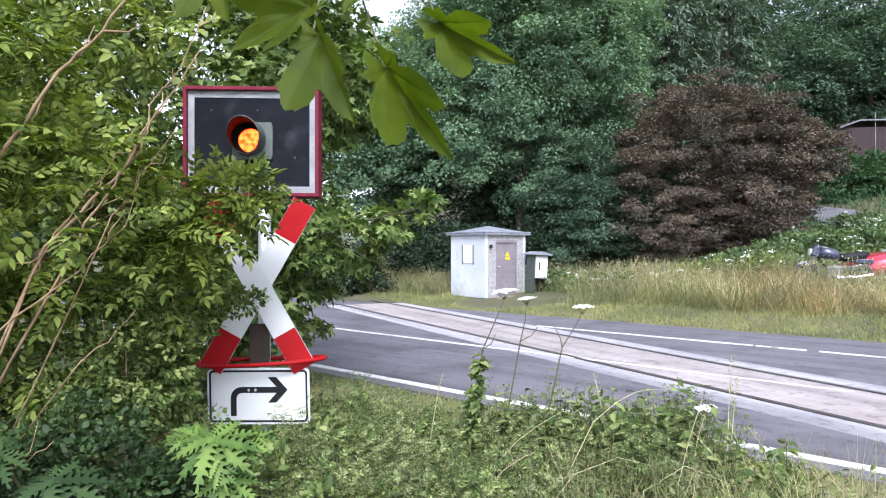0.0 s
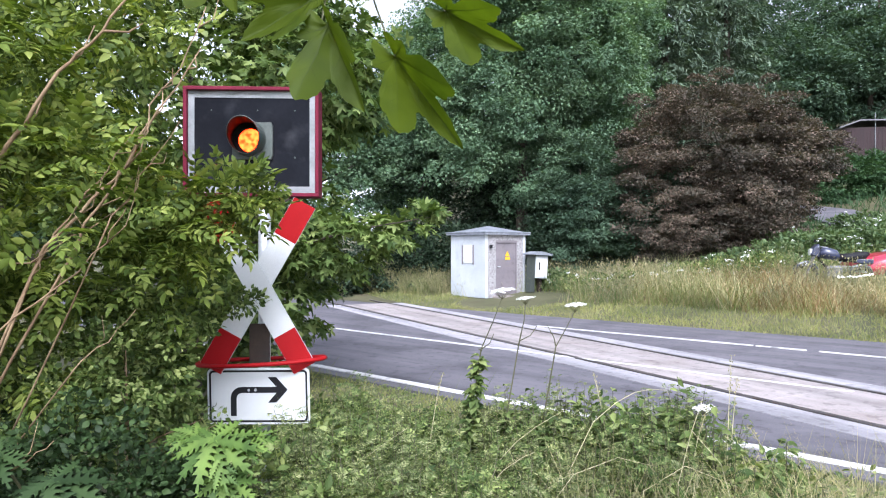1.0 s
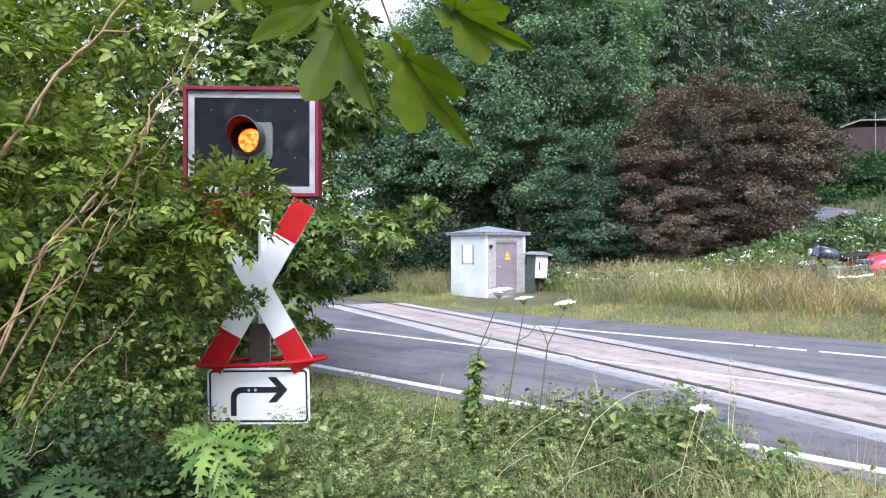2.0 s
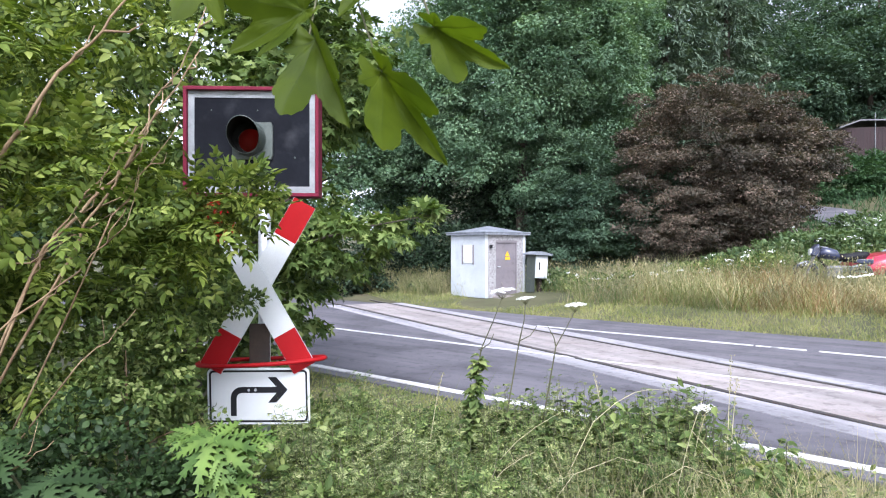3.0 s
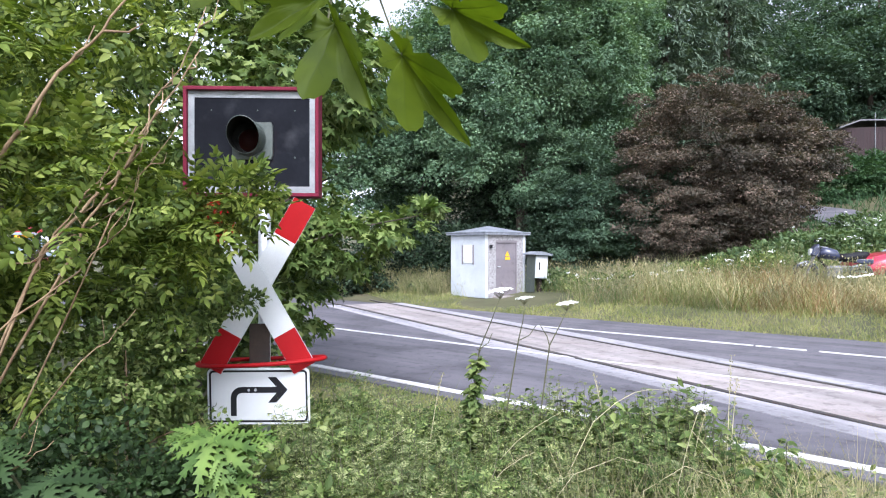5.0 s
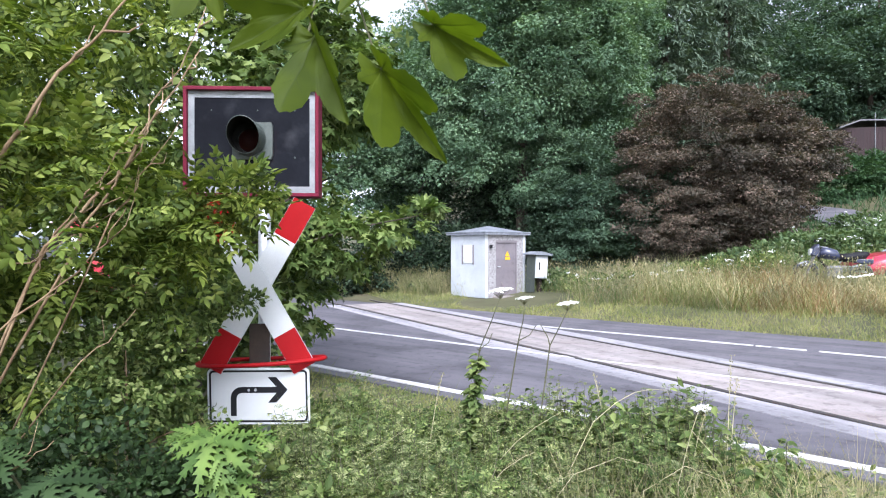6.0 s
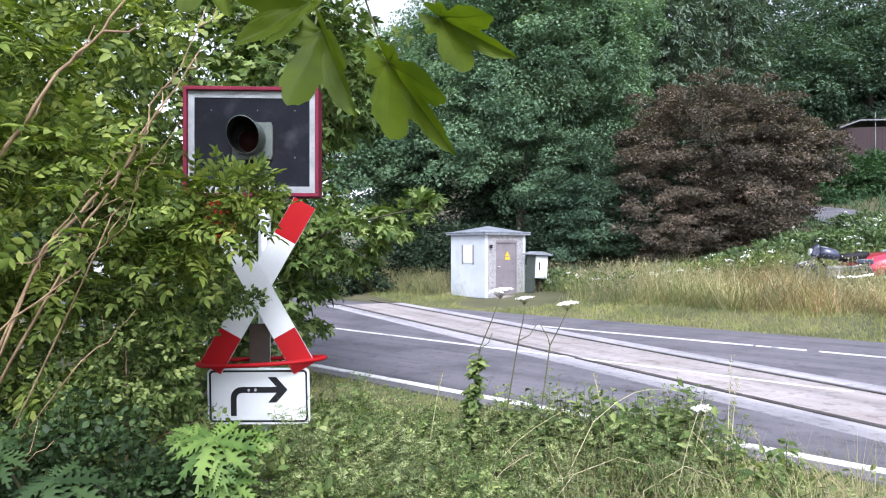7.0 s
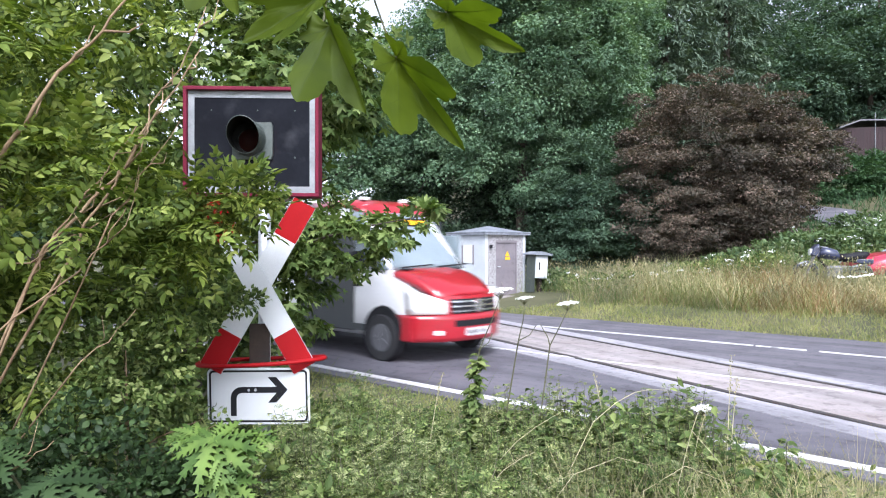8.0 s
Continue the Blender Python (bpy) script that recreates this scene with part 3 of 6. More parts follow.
# ---- the crossing signal ----
def signal():
    g = gz(-1.08, 4.15)
    s = thing("crossing_signal", pose(-1.08, 4.12, g), "level crossing warning signal with crossbuck and flashing light", "crossing signal")
    z = lambda v: v - g
    part("post", tube([(0.015, 0.03, -0.2), (0.015, 0.03, z(2.05))], 0.036, 16), "galvanised", s, "grey galvanised steel post", True)
    part("bracket", box(-0.062, 0.058, -0.022, -0.010, z(0.97), z(1.21), 0.003), "rust", s, "rusty dark mounting plate")
    # light board: a shallow tray with a red rim, a white border and a black face
    b = new("light_board")
    b.parent = s
    b.matrix_local = pose(-0.055, 0.03, z(2.285), 0, 0, 3)
    tagged(b, "black board with white border and red rim")
    W, H = 0.396, 0.325
    part("board_face", box(-W + 0.03, W - 0.03, -0.012, 0.03, -H + 0.03, H - 0.03), "board_black", b, "black painted face")
    for x0, x1, z0, z1 in ((-W + 0.022, W - 0.022, H - 0.062, H - 0.022), (-W + 0.022, W - 0.022, -H + 0.022, -H + 0.062),
                           (-W + 0.022, -W + 0.058, -H + 0.062, H - 0.062), (W - 0.058, W - 0.022, -H + 0.062, H - 0.062)):
        part("white_border", box(x0, x1, -0.018, 0.0, z0, z1), "board_white", b)
    for x0, x1, z0, z1 in ((-W, W, H - 0.022, H), (-W, W, -H, -H + 0.022), (-W, -W + 0.022, -H + 0.022, H - 0.022), (W - 0.022, W, -H + 0.022, H - 0.022)):
        part("red_rim", box(x0, x1, -0.05, 0.12, z0, z1, 0.004), "rim_red", b)
    for x, zz in ((0.03, 0.19), (0.25, 0.19), (0.25, -0.09), (-0.24, 0.19)):
        part("rivet", box(x - 0.004, x + 0.004, -0.016, -0.01, zz - 0.004, zz + 0.004, 0.002), "lamp_grey", b)
    # lamp housing, hood and turning light source
    lx, lz = -0.006, 0.006
    bm = bmesh.new()
    n = 40
    sq = []
    for k in range(n):
        a = k * math.tau / n
        c, q = math.cos(a), math.sin(a)
        f = 0.118 / max(abs(c), abs(q) * 1.08)
        sq.append(((lx + c * f + 0.012, lz + q * f), (lx + c * 0.07, lz + q * 0.07)))
    rows_ = [[bm.verts.new((p[0], y, p[1])) for p in pts] for y, pts in ((-0.014, [p[0] for p in sq]), (-0.04, [p[0] for p in sq]), (-0.04, [p[1] for p in sq]), (-0.014, [p[1] for p in sq]))]
    for a, c in zip(rows_, rows_[1:]):
        for k in range(n):
            bm.faces.new((a[k], a[(k + 1) % n], c[(k + 1) % n], c[k]))
    bmesh.ops.recalc_face_normals(bm, faces=bm.faces)
    part("lamp_plate", bm, "lamp_grey", b, "grey-green square lamp plate")
    # a round hood, longest at the top, grey-green outside and black within
    def hood_skin(radii, depths):
        bm = bmesh.new()
        rings = []
        for r0, f in zip(radii, depths):
            ring = []
            for k in range(48):
                a = k * math.tau / 48
                reach = 0.145 + 0.075 * math.sin(a + 0.35)
                ring.append(bm.verts.new((lx - 0.012 + r0 * math.cos(a), -0.036 - f * reach, lz + 0.012 + r0 * math.sin(a))))
            rings.append(ring)
        for a, c in zip(rings, rings[1:]):
            for k in range(48):
                bm.faces.new((a[k], a[(k + 1) % 48], c[(k + 1) % 48], c[k]))
        bmesh.ops.recalc_face_normals(bm, faces=bm.faces)
        return bm
    hd = part("hood", hood_skin((0.103, 0.099, 0.0955), (0, 1, 1)), "lamp_grey", b, "grey-green round lamp hood", True)
    part("hood_lining", hood_skin((0.0955, 0.0925, 0.094), (1, 0.96, 0)), "hood_black", hd, "black inside of the hood", True)
    bm = bmesh.new()
    lr = [[bm.verts.new((lx + r * math.cos(k * math.tau / 28), y, lz + r * math.sin(k * math.tau / 28))) for k in range(28)] for r, y in ((0.070, -0.030), (0.066, -0.044), (0.048, -0.056), (0.024, -0.062))]
    for a, c in zip(lr, lr[1:]):
        for k in range(28):
            bm.faces.new((a[k], a[(k + 1) % 28], c[(k + 1) % 28], c[k]))
    bm.faces.new(lr[-1])
    bmesh.ops.recalc_face_normals(bm, faces=bm.faces)
    ring = bmesh.new()
    rr = [[ring.verts.new((lx + dx + r * math.cos(k * math.tau / 28), y, lz - dx + r * math.sin(k * math.tau / 28))) for k in range(28)] for r, y, dx in ((0.070, -0.046, 0), (0.093, -0.046, -0.012), (0.093, -0.041, -0.012))]
    for a, c in zip(rr, rr[1:]):
        for k in range(28):
            ring.faces.new((a[k], a[(k + 1) % 28], c[(k + 1) % 28], c[k]))
    part("lens_ring", ring, "hood_black", b, "black ring round the lens")
    part("lens", bm, "lens_glass", b, "domed red lamp lens", True)
    # light source: a six-sided drum, each side another brightness
    me = bpy.data.meshes.new("light_drum")
    R, hh = 0.2, 0.1
    vs = [(R * math.sin(radians(60 * i - 30)), -R * math.cos(radians(60 * i - 30)), zz) for zz in (-hh, hh) for i in range(6)]
    fs = [(i, (i + 1) % 6, 6 + (i + 1) % 6, 6 + i) for i in range(6)] + [(5, 4, 3, 2, 1, 0), (6, 7, 8, 9, 10, 11)]
    me.from_pydata(vs, [], fs)
    for k in ("lamp_bright", "lamp_orange", "lamp_red", "lamp_dim", "lamp_ember", "lamp_off"):
        me.materials.append(M[k])
    me.polygons.foreach_set("material_index", [0, 1, 2, 3, 4, 5, 5, 5])
    drum = new("light_drum", me)
    drum.parent = b
    drum.matrix_local = pose(lx, 0.155, lz)
    tagged(drum, "turning light source behind the lens")
    part("lamp_case", box(-0.16 + lx, 0.16 + lx, 0.37, 0.39, -0.14 + lz, 0.14 + lz), "lamp_grey", b)
    # crossbuck
    cb = new("crossbuck")
    cb.parent = s
    cb.matrix_local = pose(0.0, -0.06, z(1.43), 0, 0, 2)
    tagged(cb, "white crossbuck with red ends")
    for sgn, yy in ((1, 0.014), (-1, 0.0)):
        rot = pose(-0.004, yy, 0.006, 0, -sgn * 60.5, 0)
        for x0, x1, mat, nm in ((-0.556, -0.318, "sign_red", "red_end"), (-0.318, 0.318, "sign_white", "white_arm"), (0.318, 0.556, "sign_red", "red_end")):
            bm = box(x0, x1, -0.006, 0.006, -0.069, 0.069)
            bm.transform(rot)
            part(nm, bm, mat, cb)
        bm = box(-0.5555, 0.5555, -0.004, 0.007, -0.0705, 0.0705)
        bm.transform(rot)
        part("metal_edge", bm, "galvanised", cb, "bare metal edge")
    # bent guard bar
    pts = [(0.38 * math.cos(a), 0.02 - 0.16 * math.sin(a), 0.02 * math.cos(a)) for a in [math.pi * k / 18 for k in range(19)]]
    gb = part("guard_hoop", tube([(x, y, zz + z(0.985)) for x, y, zz in pts] + [(-0.36, 0.08, z(0.975)), (0, 0.10, z(0.985)), (0.36, 0.08, z(1.0)), (0.38, 0.02, z(1.005))], 0.013, 8), "sign_red", s, "bent red guard hoop", True)
    # direction plate
    p = new("direction_plate")
    p.parent = s
    p.matrix_local = pose(-0.005, -0.03, z(0.785), 0, -1, -3)
    tagged(p, "white plate with black border and right-turn arrow")
    w, h = 0.305, 0.165

    def rounded(w, h, r):
        out = []
        for cx, cz, a0 in ((w - r, h - r, 0), (-w + r, h - r, 90), (-w + r, -h + r, 180), (w - r, -h + r, 270)):
            out += [(cx + r * math.cos(radians(a0 + k * 18)), cz + r * math.sin(radians(a0 + k * 18))) for k in range(6)]
        return out
    part("plate", prism(rounded(w, h, 0.03), -0.003, 0.003), "sign_white", p)
    bm = bmesh.new()
    A, B = rounded(w - 0.012, h - 0.012, 0.024), rounded(w - 0.024, h - 0.024, 0.015)
    a = [bm.verts.new((x, -0.0045, q)) for x, q in A]
    c = [bm.verts.new((x, -0.0045, q)) for x, q in B]
    for i in range(len(a)):
        bm.faces.new((a[i], a[(i + 1) % len(a)], c[(i + 1) % len(a)], c[i]))
    part("border", bm, "black", p)
    arc = [(-0.165 + 0.0 + 0.065 * (1 - math.cos(radians(k * 15))), 0.0 + 0.065 * math.sin(radians(k * 15))) for k in range(7)]
    outer = [(-0.165, -0.115)] + [(x, q + -0.01) for x, q in arc] + [(0.135, 0.055)]
    inner = [(0.135, 0.02)] + [(-0.13 + 0.035 * (1 - math.cos(radians(k * 15))), -0.015 + 0.035 * math.sin(radians(k * 15))) for k in range(6, -1, -1)] + [(-0.13, -0.115)]
    part("arrow_shaft", prism(outer + inner, -0.0055, -0.0045), "black", p)
    part("arrow_head", prism([(0.176, 0.0375), (0.108, 0.112), (0.058, 0.112), (0.118, 0.045), (0.118, 0.030), (0.058, -0.037), (0.108, -0.037)], -0.0062, -0.0045), "black", p)
    for x in (-0.055, -0.015):
        part("bolt", tube([(x, -0.004, 0.037), (x, -0.010, 0.037)], 0.008, 8), "galvanised", p)
    return drum, (lx, 0.155, lz)


# ---- trees and shrubs ----
def limbs(rng, height, r0, crown_low, spread, n=7, lean=(0, 0)):
    """A tapered trunk with limbs."""
    pts = [(lean[0] * t * t + 0.06 * height * 0.1 * math.sin(5 * t), lean[1] * t * t, height * t - 0.3 * (t == 0)) for t in (0, 0.15, 0.35, 0.6, 0.85)]
    bm = tube(pts, [r0 * 1.25, r0, r0 * 0.8, r0 * 0.5, r0 * 0.2], 9)
    for i in range(n):
        a = i * 2.4 + rng.uniform(-0.4, 0.4)
        z = height * rng.uniform(crown_low, 0.7)
        q = spread * rng.uniform(0.5, 0.9)
        x, y = lean[0] * (z / height) ** 2, lean[1] * (z / height) ** 2
        tube([(x, y, z), (x + q * 0.4 * math.cos(a), y + q * 0.4 * math.sin(a), z + q * 0.3), (x + q * math.cos(a), y + q * math.sin(a), z + q * 0.55)], [r0 * 0.4, r0 * 0.25, r0 * 0.07], 6, bm)
    return bm


def tree(name, x, y, height, spread, low, material, label, category, seed, clumps=420, per=45, clump_r=0.55, leaf=0.17, shape=None, hang=0.35, r0=0.22, blobs=None, squash=0.5, stem=0.9):
    rng = np.random.default_rng(seed)
    z = gz(x, y)
    t = thing(name, pose(x, y, z), label, category)
    part("trunk", limbs(rng, height * stem, r0, max(0.15, low / height), spread), "bark", t, smooth=True)
    mid = (height + low) / 2
    hh = (height - low) / 2
    if blobs is None:
        blobs = [((0, 0, mid), (spread * 0.85, spread * 0.85, hh), clumps // 2)]
        for i in range(5):
            a = i * 1.26 + rng.uniform(-0.3, 0.3)
            blobs.append(((spread * 0.5 * math.cos(a), spread * 0.5 * math.sin(a), mid + hh * rng.uniform(-0.55, 0.35)), (spread * 0.55, spread * 0.55, hh * 0.5), clumps // 10))
    p, o = clumped(rng, blobs, per, 0.4, clump_r, squash)
    al, up = leaf_frames(rng, o, hang)
    scattered("crown", shape or shape_oval(0.36), p, al, up, leaf * rng.uniform(0.6, 1.25, len(p)), material, t)
    return t


def conifer(name, x, y, height, spread, seed, material="spruce_leaf"):
    rng = np.random.default_rng(seed)
    t = thing(name, pose(x, y, gz(x, y)), "tall dark spruce with drooping branches", "conifer")
    part("trunk", tube([(0, 0, -0.3), (0, 0, height * 0.5), (0, 0, height)], [0.28, 0.16, 0.02], 8), "bark", t)
    P, A = [], []
    tiers = int(height * 2.2)
    for i in range(tiers):
        f = i / tiers
        z = height * (0.06 + 0.93 * f)
        r = spread * (1 - f) ** 0.8 + 0.2
        for k in range(9):
            a = rng.uniform(0, math.tau)
            ln = r * rng.uniform(0.7, 1.1)
            m = int(16 * ln) + 10
            q = rng.uniform(0.1, 1, m)
            d = np.stack([np.full(m, math.cos(a)), np.full(m, math.sin(a)), np.full(m, 0.0)], 1)
            pp = d * (q * ln)[:, None] + np.stack([rng.normal(scale=0.16, size=m), rng.normal(scale=0.16, size=m), z + 0.15 * ln * q - 0.45 * ln * q * q + rng.normal(scale=0.07, size=m)], 1)
            P.append(pp)
            A.append(d + rng.normal(scale=0.6, size=(m, 3)) + np.array((0, 0, -0.5)))
    P, A = np.concatenate(P), np.concatenate(A)
    scattered("crown", shape_oval(0.14), P, A, np.tile((0.0, 0.0, 1.0), (len(P), 1)) + rng.normal(scale=0.4, size=(len(P), 3)), rng.uniform(0.25, 0.5, len(P)), material, t)
    return t


def woods():
    oak = shape_tri()
    tree("oak_tree", 3.0, 27.0, 17.5, 4.6, 2.4, "oak_leaf", "tall green oak with dense hanging foliage", "tree", 1, 1300, 230, 0.62, 0.115, oak, squash=0.75)
    tree("oak_tree", 6.6, 31.5, 15.0, 3.4, 3.0, "oak_leaf", "tall green oak behind the purple tree", "tree", 2, 800, 170, 0.62, 0.125, oak, squash=0.75)
    tree("hazel_bush", 5.0, 25.2, 5.0, 2.0, 0.2, "dark_leaf", "rounded green hazel bush at the wood's edge", "bush", 3, 240, 280, 0.6, 0.095, oak, r0=0.1)
    tree("hazel_bush", 6.9, 25.0, 4.2, 1.8, 0.2, "dark_leaf", "low green hazel bush beside the purple tree", "bush", 33, 210, 280, 0.6, 0.095, oak, r0=0.1)
    tree("hazel_bush", 2.9, 30.8, 6.0, 2.6, 0.2, "dark_leaf", "tall green hazel under the oak", "bush", 34, 200, 200, 0.7, 0.12, oak, r0=0.1)
    tree("lime_tree", -1.4, 29.0, 11.0, 3.0, 1.8, "oak_leaf", "broad green lime tree behind the hut", "tree", 4, 560, 200, 0.55, 0.11, oak, squash=0.7)
    tree("lime_tree", -5.6, 27.0, 10.5, 3.4, 0.5, "oak_leaf", "broad green lime tree beyond the road", "tree", 5, 480, 150, 0.6, 0.14, oak, squash=0.7)
    tree("purple_plum_tree", 9.45, 24.6, 6.4, 4.0, 0.5, "purple_leaf", "wide dome-shaped purple-leaved plum tree", "tree", 6, 1000, 300, 0.48, 0.085, oak, squash=0.5, stem=0.5,
         blobs=[((0.1, 0, 3.55), (3.6, 3.0, 3.15), 620), ((2.3, -0.3, 3.9), (2.1, 1.8, 1.4), 170), ((-1.6, -0.5, 1.9), (2.2, 2.0, 1.8), 170), ((0.5, -0.8, 1.7), (2.2, 1.6, 1.5), 130)])
    for i, (x, y, h, s) in enumerate(((11.5, 36.0, 19, 3.6), (15.5, 38.0, 20, 3.6), (8.6, 40.0, 22, 4.0))):
        conifer("spruce_tree", x, y, h, s, 20 + i)
    for i, (x, y, h, s) in enumerate(((24, 48, 13, 4.6), (29.5, 47, 13, 4.6), (19, 50, 14, 5.0), (35, 46, 13, 5), (13, 52, 15, 5.0), (5, 48, 15, 5.0), (-12, 34, 6.5, 4.4), (-18, 30, 6, 4.4), (-3, 46, 10, 4.8), (-24, 34, 6.5, 4.5), (42, 40, 13, 5.5), (22.5, 44.5, 8, 3.5), (27, 44, 8, 3.5), (31.5, 42.5, 8, 4), (23, 62, 16, 6), (33, 60, 16, 6), (9, 64, 17, 6))):
        tree("forest_tree", x, y, h, s, 0.8, "dark_leaf", "dark green woodland tree on the slope", "tree", 40 + i, 330, 90, 0.8, 0.22, oak, squash=0.6)
    rng = np.random.default_rng(90)
    h = thing("hedge", pose(20.5, 30.0, gz(20.5, 30.0) - 0.5), "clipped green hedge along the slope", "hedge")
    p, o = clumped(rng, [((x, x * -0.2, 0.75 + 0.03 * x), (1.5, 1.0, 1.45), 150) for x in (-3, -1.5, 0, 1.5, 3, 5)], 60, 0.3, 0.3)
    al, up = leaf_frames(rng, o)
    scattered("foliage", oak, p, al, up, 0.16 * rng.uniform(0.6, 1.2, len(p)), "hedge_leaf", h)
    # undergrowth under the trees, the canopy's shade in its leaf colour
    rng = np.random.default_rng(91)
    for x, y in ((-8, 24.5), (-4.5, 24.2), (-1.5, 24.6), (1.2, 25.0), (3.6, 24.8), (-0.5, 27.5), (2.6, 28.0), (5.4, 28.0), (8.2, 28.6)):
        u = thing("undergrowth", pose(x, y, gz(x, y)), "tangled undergrowth at the wood's edge, shade in its leaf colour", "undergrowth", kind="stuff")
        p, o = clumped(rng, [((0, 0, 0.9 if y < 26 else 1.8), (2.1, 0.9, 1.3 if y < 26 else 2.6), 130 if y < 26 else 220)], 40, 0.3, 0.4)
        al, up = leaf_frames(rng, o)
        scattered("foliage", oak, p, al, up, 0.15 * rng.uniform(0.6, 1.2, len(p)), "shaded_leaf", u)


def shed():
    x, y = 24.75, 39.5
    s = thing("garden_shed", pose(x, y, gz(x, y) - 0.45, 0, 0, -12), "dark red-brown wooden garden shed", "shed")
    for i in range(22):
        part("board", box(-1.8 + i * 0.2, -1.8 + i * 0.2 + 0.193, 0, 0.03, 0, 2.1), "shed_brown", s)
    part("side_wall", box(-1.83, -1.80, 0.0, 2.4, 0, 2.1), "shed_brown", s)
    part("back_wall", box(-1.8, 2.6, 2.37, 2.4, 0, 2.1), "shed_brown", s)
    part("roof", prism([(-2.1, 2.05), (-1.0, 2.45), (2.8, 2.35), (2.8, 2.42), (-1.0, 2.53), (-2.1, 2.13)], -0.25, 2.6), "rim", s, "grey felt roof")
    part("pole", tube([(-0.2, -0.06, -0.3), (-0.2, -0.06, 2.9)], 0.022, 6), "board_white", s)


def hill_path():
    """A narrow tarred path that climbs behind the weeds."""
    bm = bmesh.new()
    row = []
    ys = np.linspace(22, 36, 29)
    xs = np.interp(ys, [22, 24.5, 28, 32, 36], [16.2, 15.5, 15.7, 14.6, 12.0])
    for x, y in zip(xs, ys):
        row.append([bm.verts.new((x + d, y, gz(x + d, y) + h)) for d, h in ((-0.85, -0.1), (-0.85, 0.08), (0.85, 0.08), (0.85, -0.1))])
    for a, b in zip(row, row[1:]):
        for k in range(3):
            bm.faces.new((a[k], a[k + 1], b[k + 1], b[k]))
    bmesh.ops.recalc_face_normals(bm, faces=bm.faces)
    tagged(part("path", bm, "asphalt"), "narrow grey tarred path climbing the slope", "path", kind="structure")


def near_trees():
    pin, mpl, full = shape_pinnate(4), shape_maple(), shape_slim(0.34)
    rng = np.random.default_rng(7)
    # feather-leaved shrub before the signal
    x0, y0 = -2.2, 2.7
    z0 = gz(x0, y0)
    a = thing("elder_shrub", pose(x0, y0, z0), "bright green feather-leaved shrub with bare brown stems", "shrub")

    def local(c):
        return (c[0] - x0, c[1] - y0, c[2] - z0)
    p, o = clumped(rng, [(local((-2.05, 3.25, 2.55)), (0.55, 0.5, 0.55), 84), (local((-1.95, 3.25, 1.75)), (0.55, 0.45, 0.5), 78), (local((-2.2, 3.3, 1.2)), (0.4, 0.3, 0.3), 22)], 12, 0.2, 0.15)
    q, w = clumped(rng, [(local((-1.42, 3.4, 1.80)), (0.24, 0.18, 0.18), 16), (local((-1.15, 3.45, 1.90)), (0.22, 0.10, 0.09), 12), (local((-1.02, 3.5, 1.90)), (0.09, 0.05, 0.05), 3), (local((-1.30, 3.4, 1.60)), (0.15, 0.10, 0.10), 6), (local((-0.99, 3.5, 1.92)), (0.08, 0.05, 0.05), 3),
                         (local((-1.25, 2.9, 2.62)), (0.22, 0.14, 0.14), 8), (local((-1.45, 3.4, 1.52)), (0.2, 0.15, 0.15), 12), (local((-1.12, 3.5, 1.80)), (0.22, 0.10, 0.07), 9), (local((-1.26, 3.5, 1.66)), (0.12, 0.08, 0.10), 7), (local((-1.55, 2.6, 1.9)), (0.3, 0.15, 0.35), 12)], 8, 0.2, 0.08)
    p, o = np.concatenate([p, q]), np.concatenate([o, w])
    al, up = leaf_frames(rng, o, 0.1, 0.5)
    scattered("foliage", pin, p, al, up, 0.165 * rng.uniform(0.5, 1.2, len(p)), "ash_leaf", a)
    for pts, r in (([(-2.5, 3.10, 0.2), (-1.72, 2.7, 2.01), (-1.63, 2.7, 2.14), (-1.49, 2.7, 2.34), (-1.37, 2.7, 2.44), (-1.24, 2.7, 2.61), (-1.1, 2.7, 2.85)], 0.017),
                   ([(-2.35, 3.05, 0.4), (-1.55, 2.7, 1.66), (-1.36, 2.7, 1.84), (-1.24, 2.7, 1.96), (-1.16, 2.7, 2.11), (-1.08, 2.7, 2.22), (-0.94, 2.7, 2.43)], 0.013),
                   ([(-2.3, 3.00, 0.3), (-1.42, 2.68, 1.66), (-1.29, 2.7, 1.90), (-1.20, 2.7, 2.03), (-1.13, 2.7, 2.21), (-1.02, 2.7, 2.36), (-0.92, 2.7, 2.59)], 0.010),
                   ([(-1.95, 3.05, 0.7), (-1.31, 2.7, 1.74), (-1.22, 2.7, 1.85), (-1.14, 2.7, 1.97), (-1.03, 2.72, 2.15)], 0.007),
                   ([(-2.4, 3.05, 0.7), (-1.76, 2.7, 1.30), (-1.48, 2.7, 1.52), (-1.30, 2.7, 1.69), (-1.23, 2.7, 1.81)], 0.009),
                   ([(-2.4, 3.05, 1.2), (-1.76, 2.7, 1.56), (-1.54, 2.7, 1.63), (-1.39, 2.7, 1.73), (-1.28, 2.7, 1.79)], 0.007),
                   ([(-1.9, 3.00, 0.7), (-1.41, 2.65, 1.20), (-1.28, 2.65, 1.30), (-1.17, 2.65, 1.42)], 0.006),
                   ([(-2.2, 2.90, 0.5), (-1.66, 2.5, 0.83), (-1.50, 2.5, 0.88), (-1.40, 2.5, 0.96)], 0.007),
                   ([(-2.3, 3.05, 0.4), (-1.68, 2.7, 1.32), (-1.54, 2.7, 1.65), (-1.41, 2.7, 1.83), (-1.30, 2.7, 1.96), (-1.20, 2.72, 2.13)], 0.010)):
        fine = []
        for u, v in zip(pts, pts[1:]):
            for f in (0, 0.33, 0.66):
                fine.append(tuple(u[k] + (v[k] - u[k]) * f + rng.normal(scale=0.007) for k in range(3)))
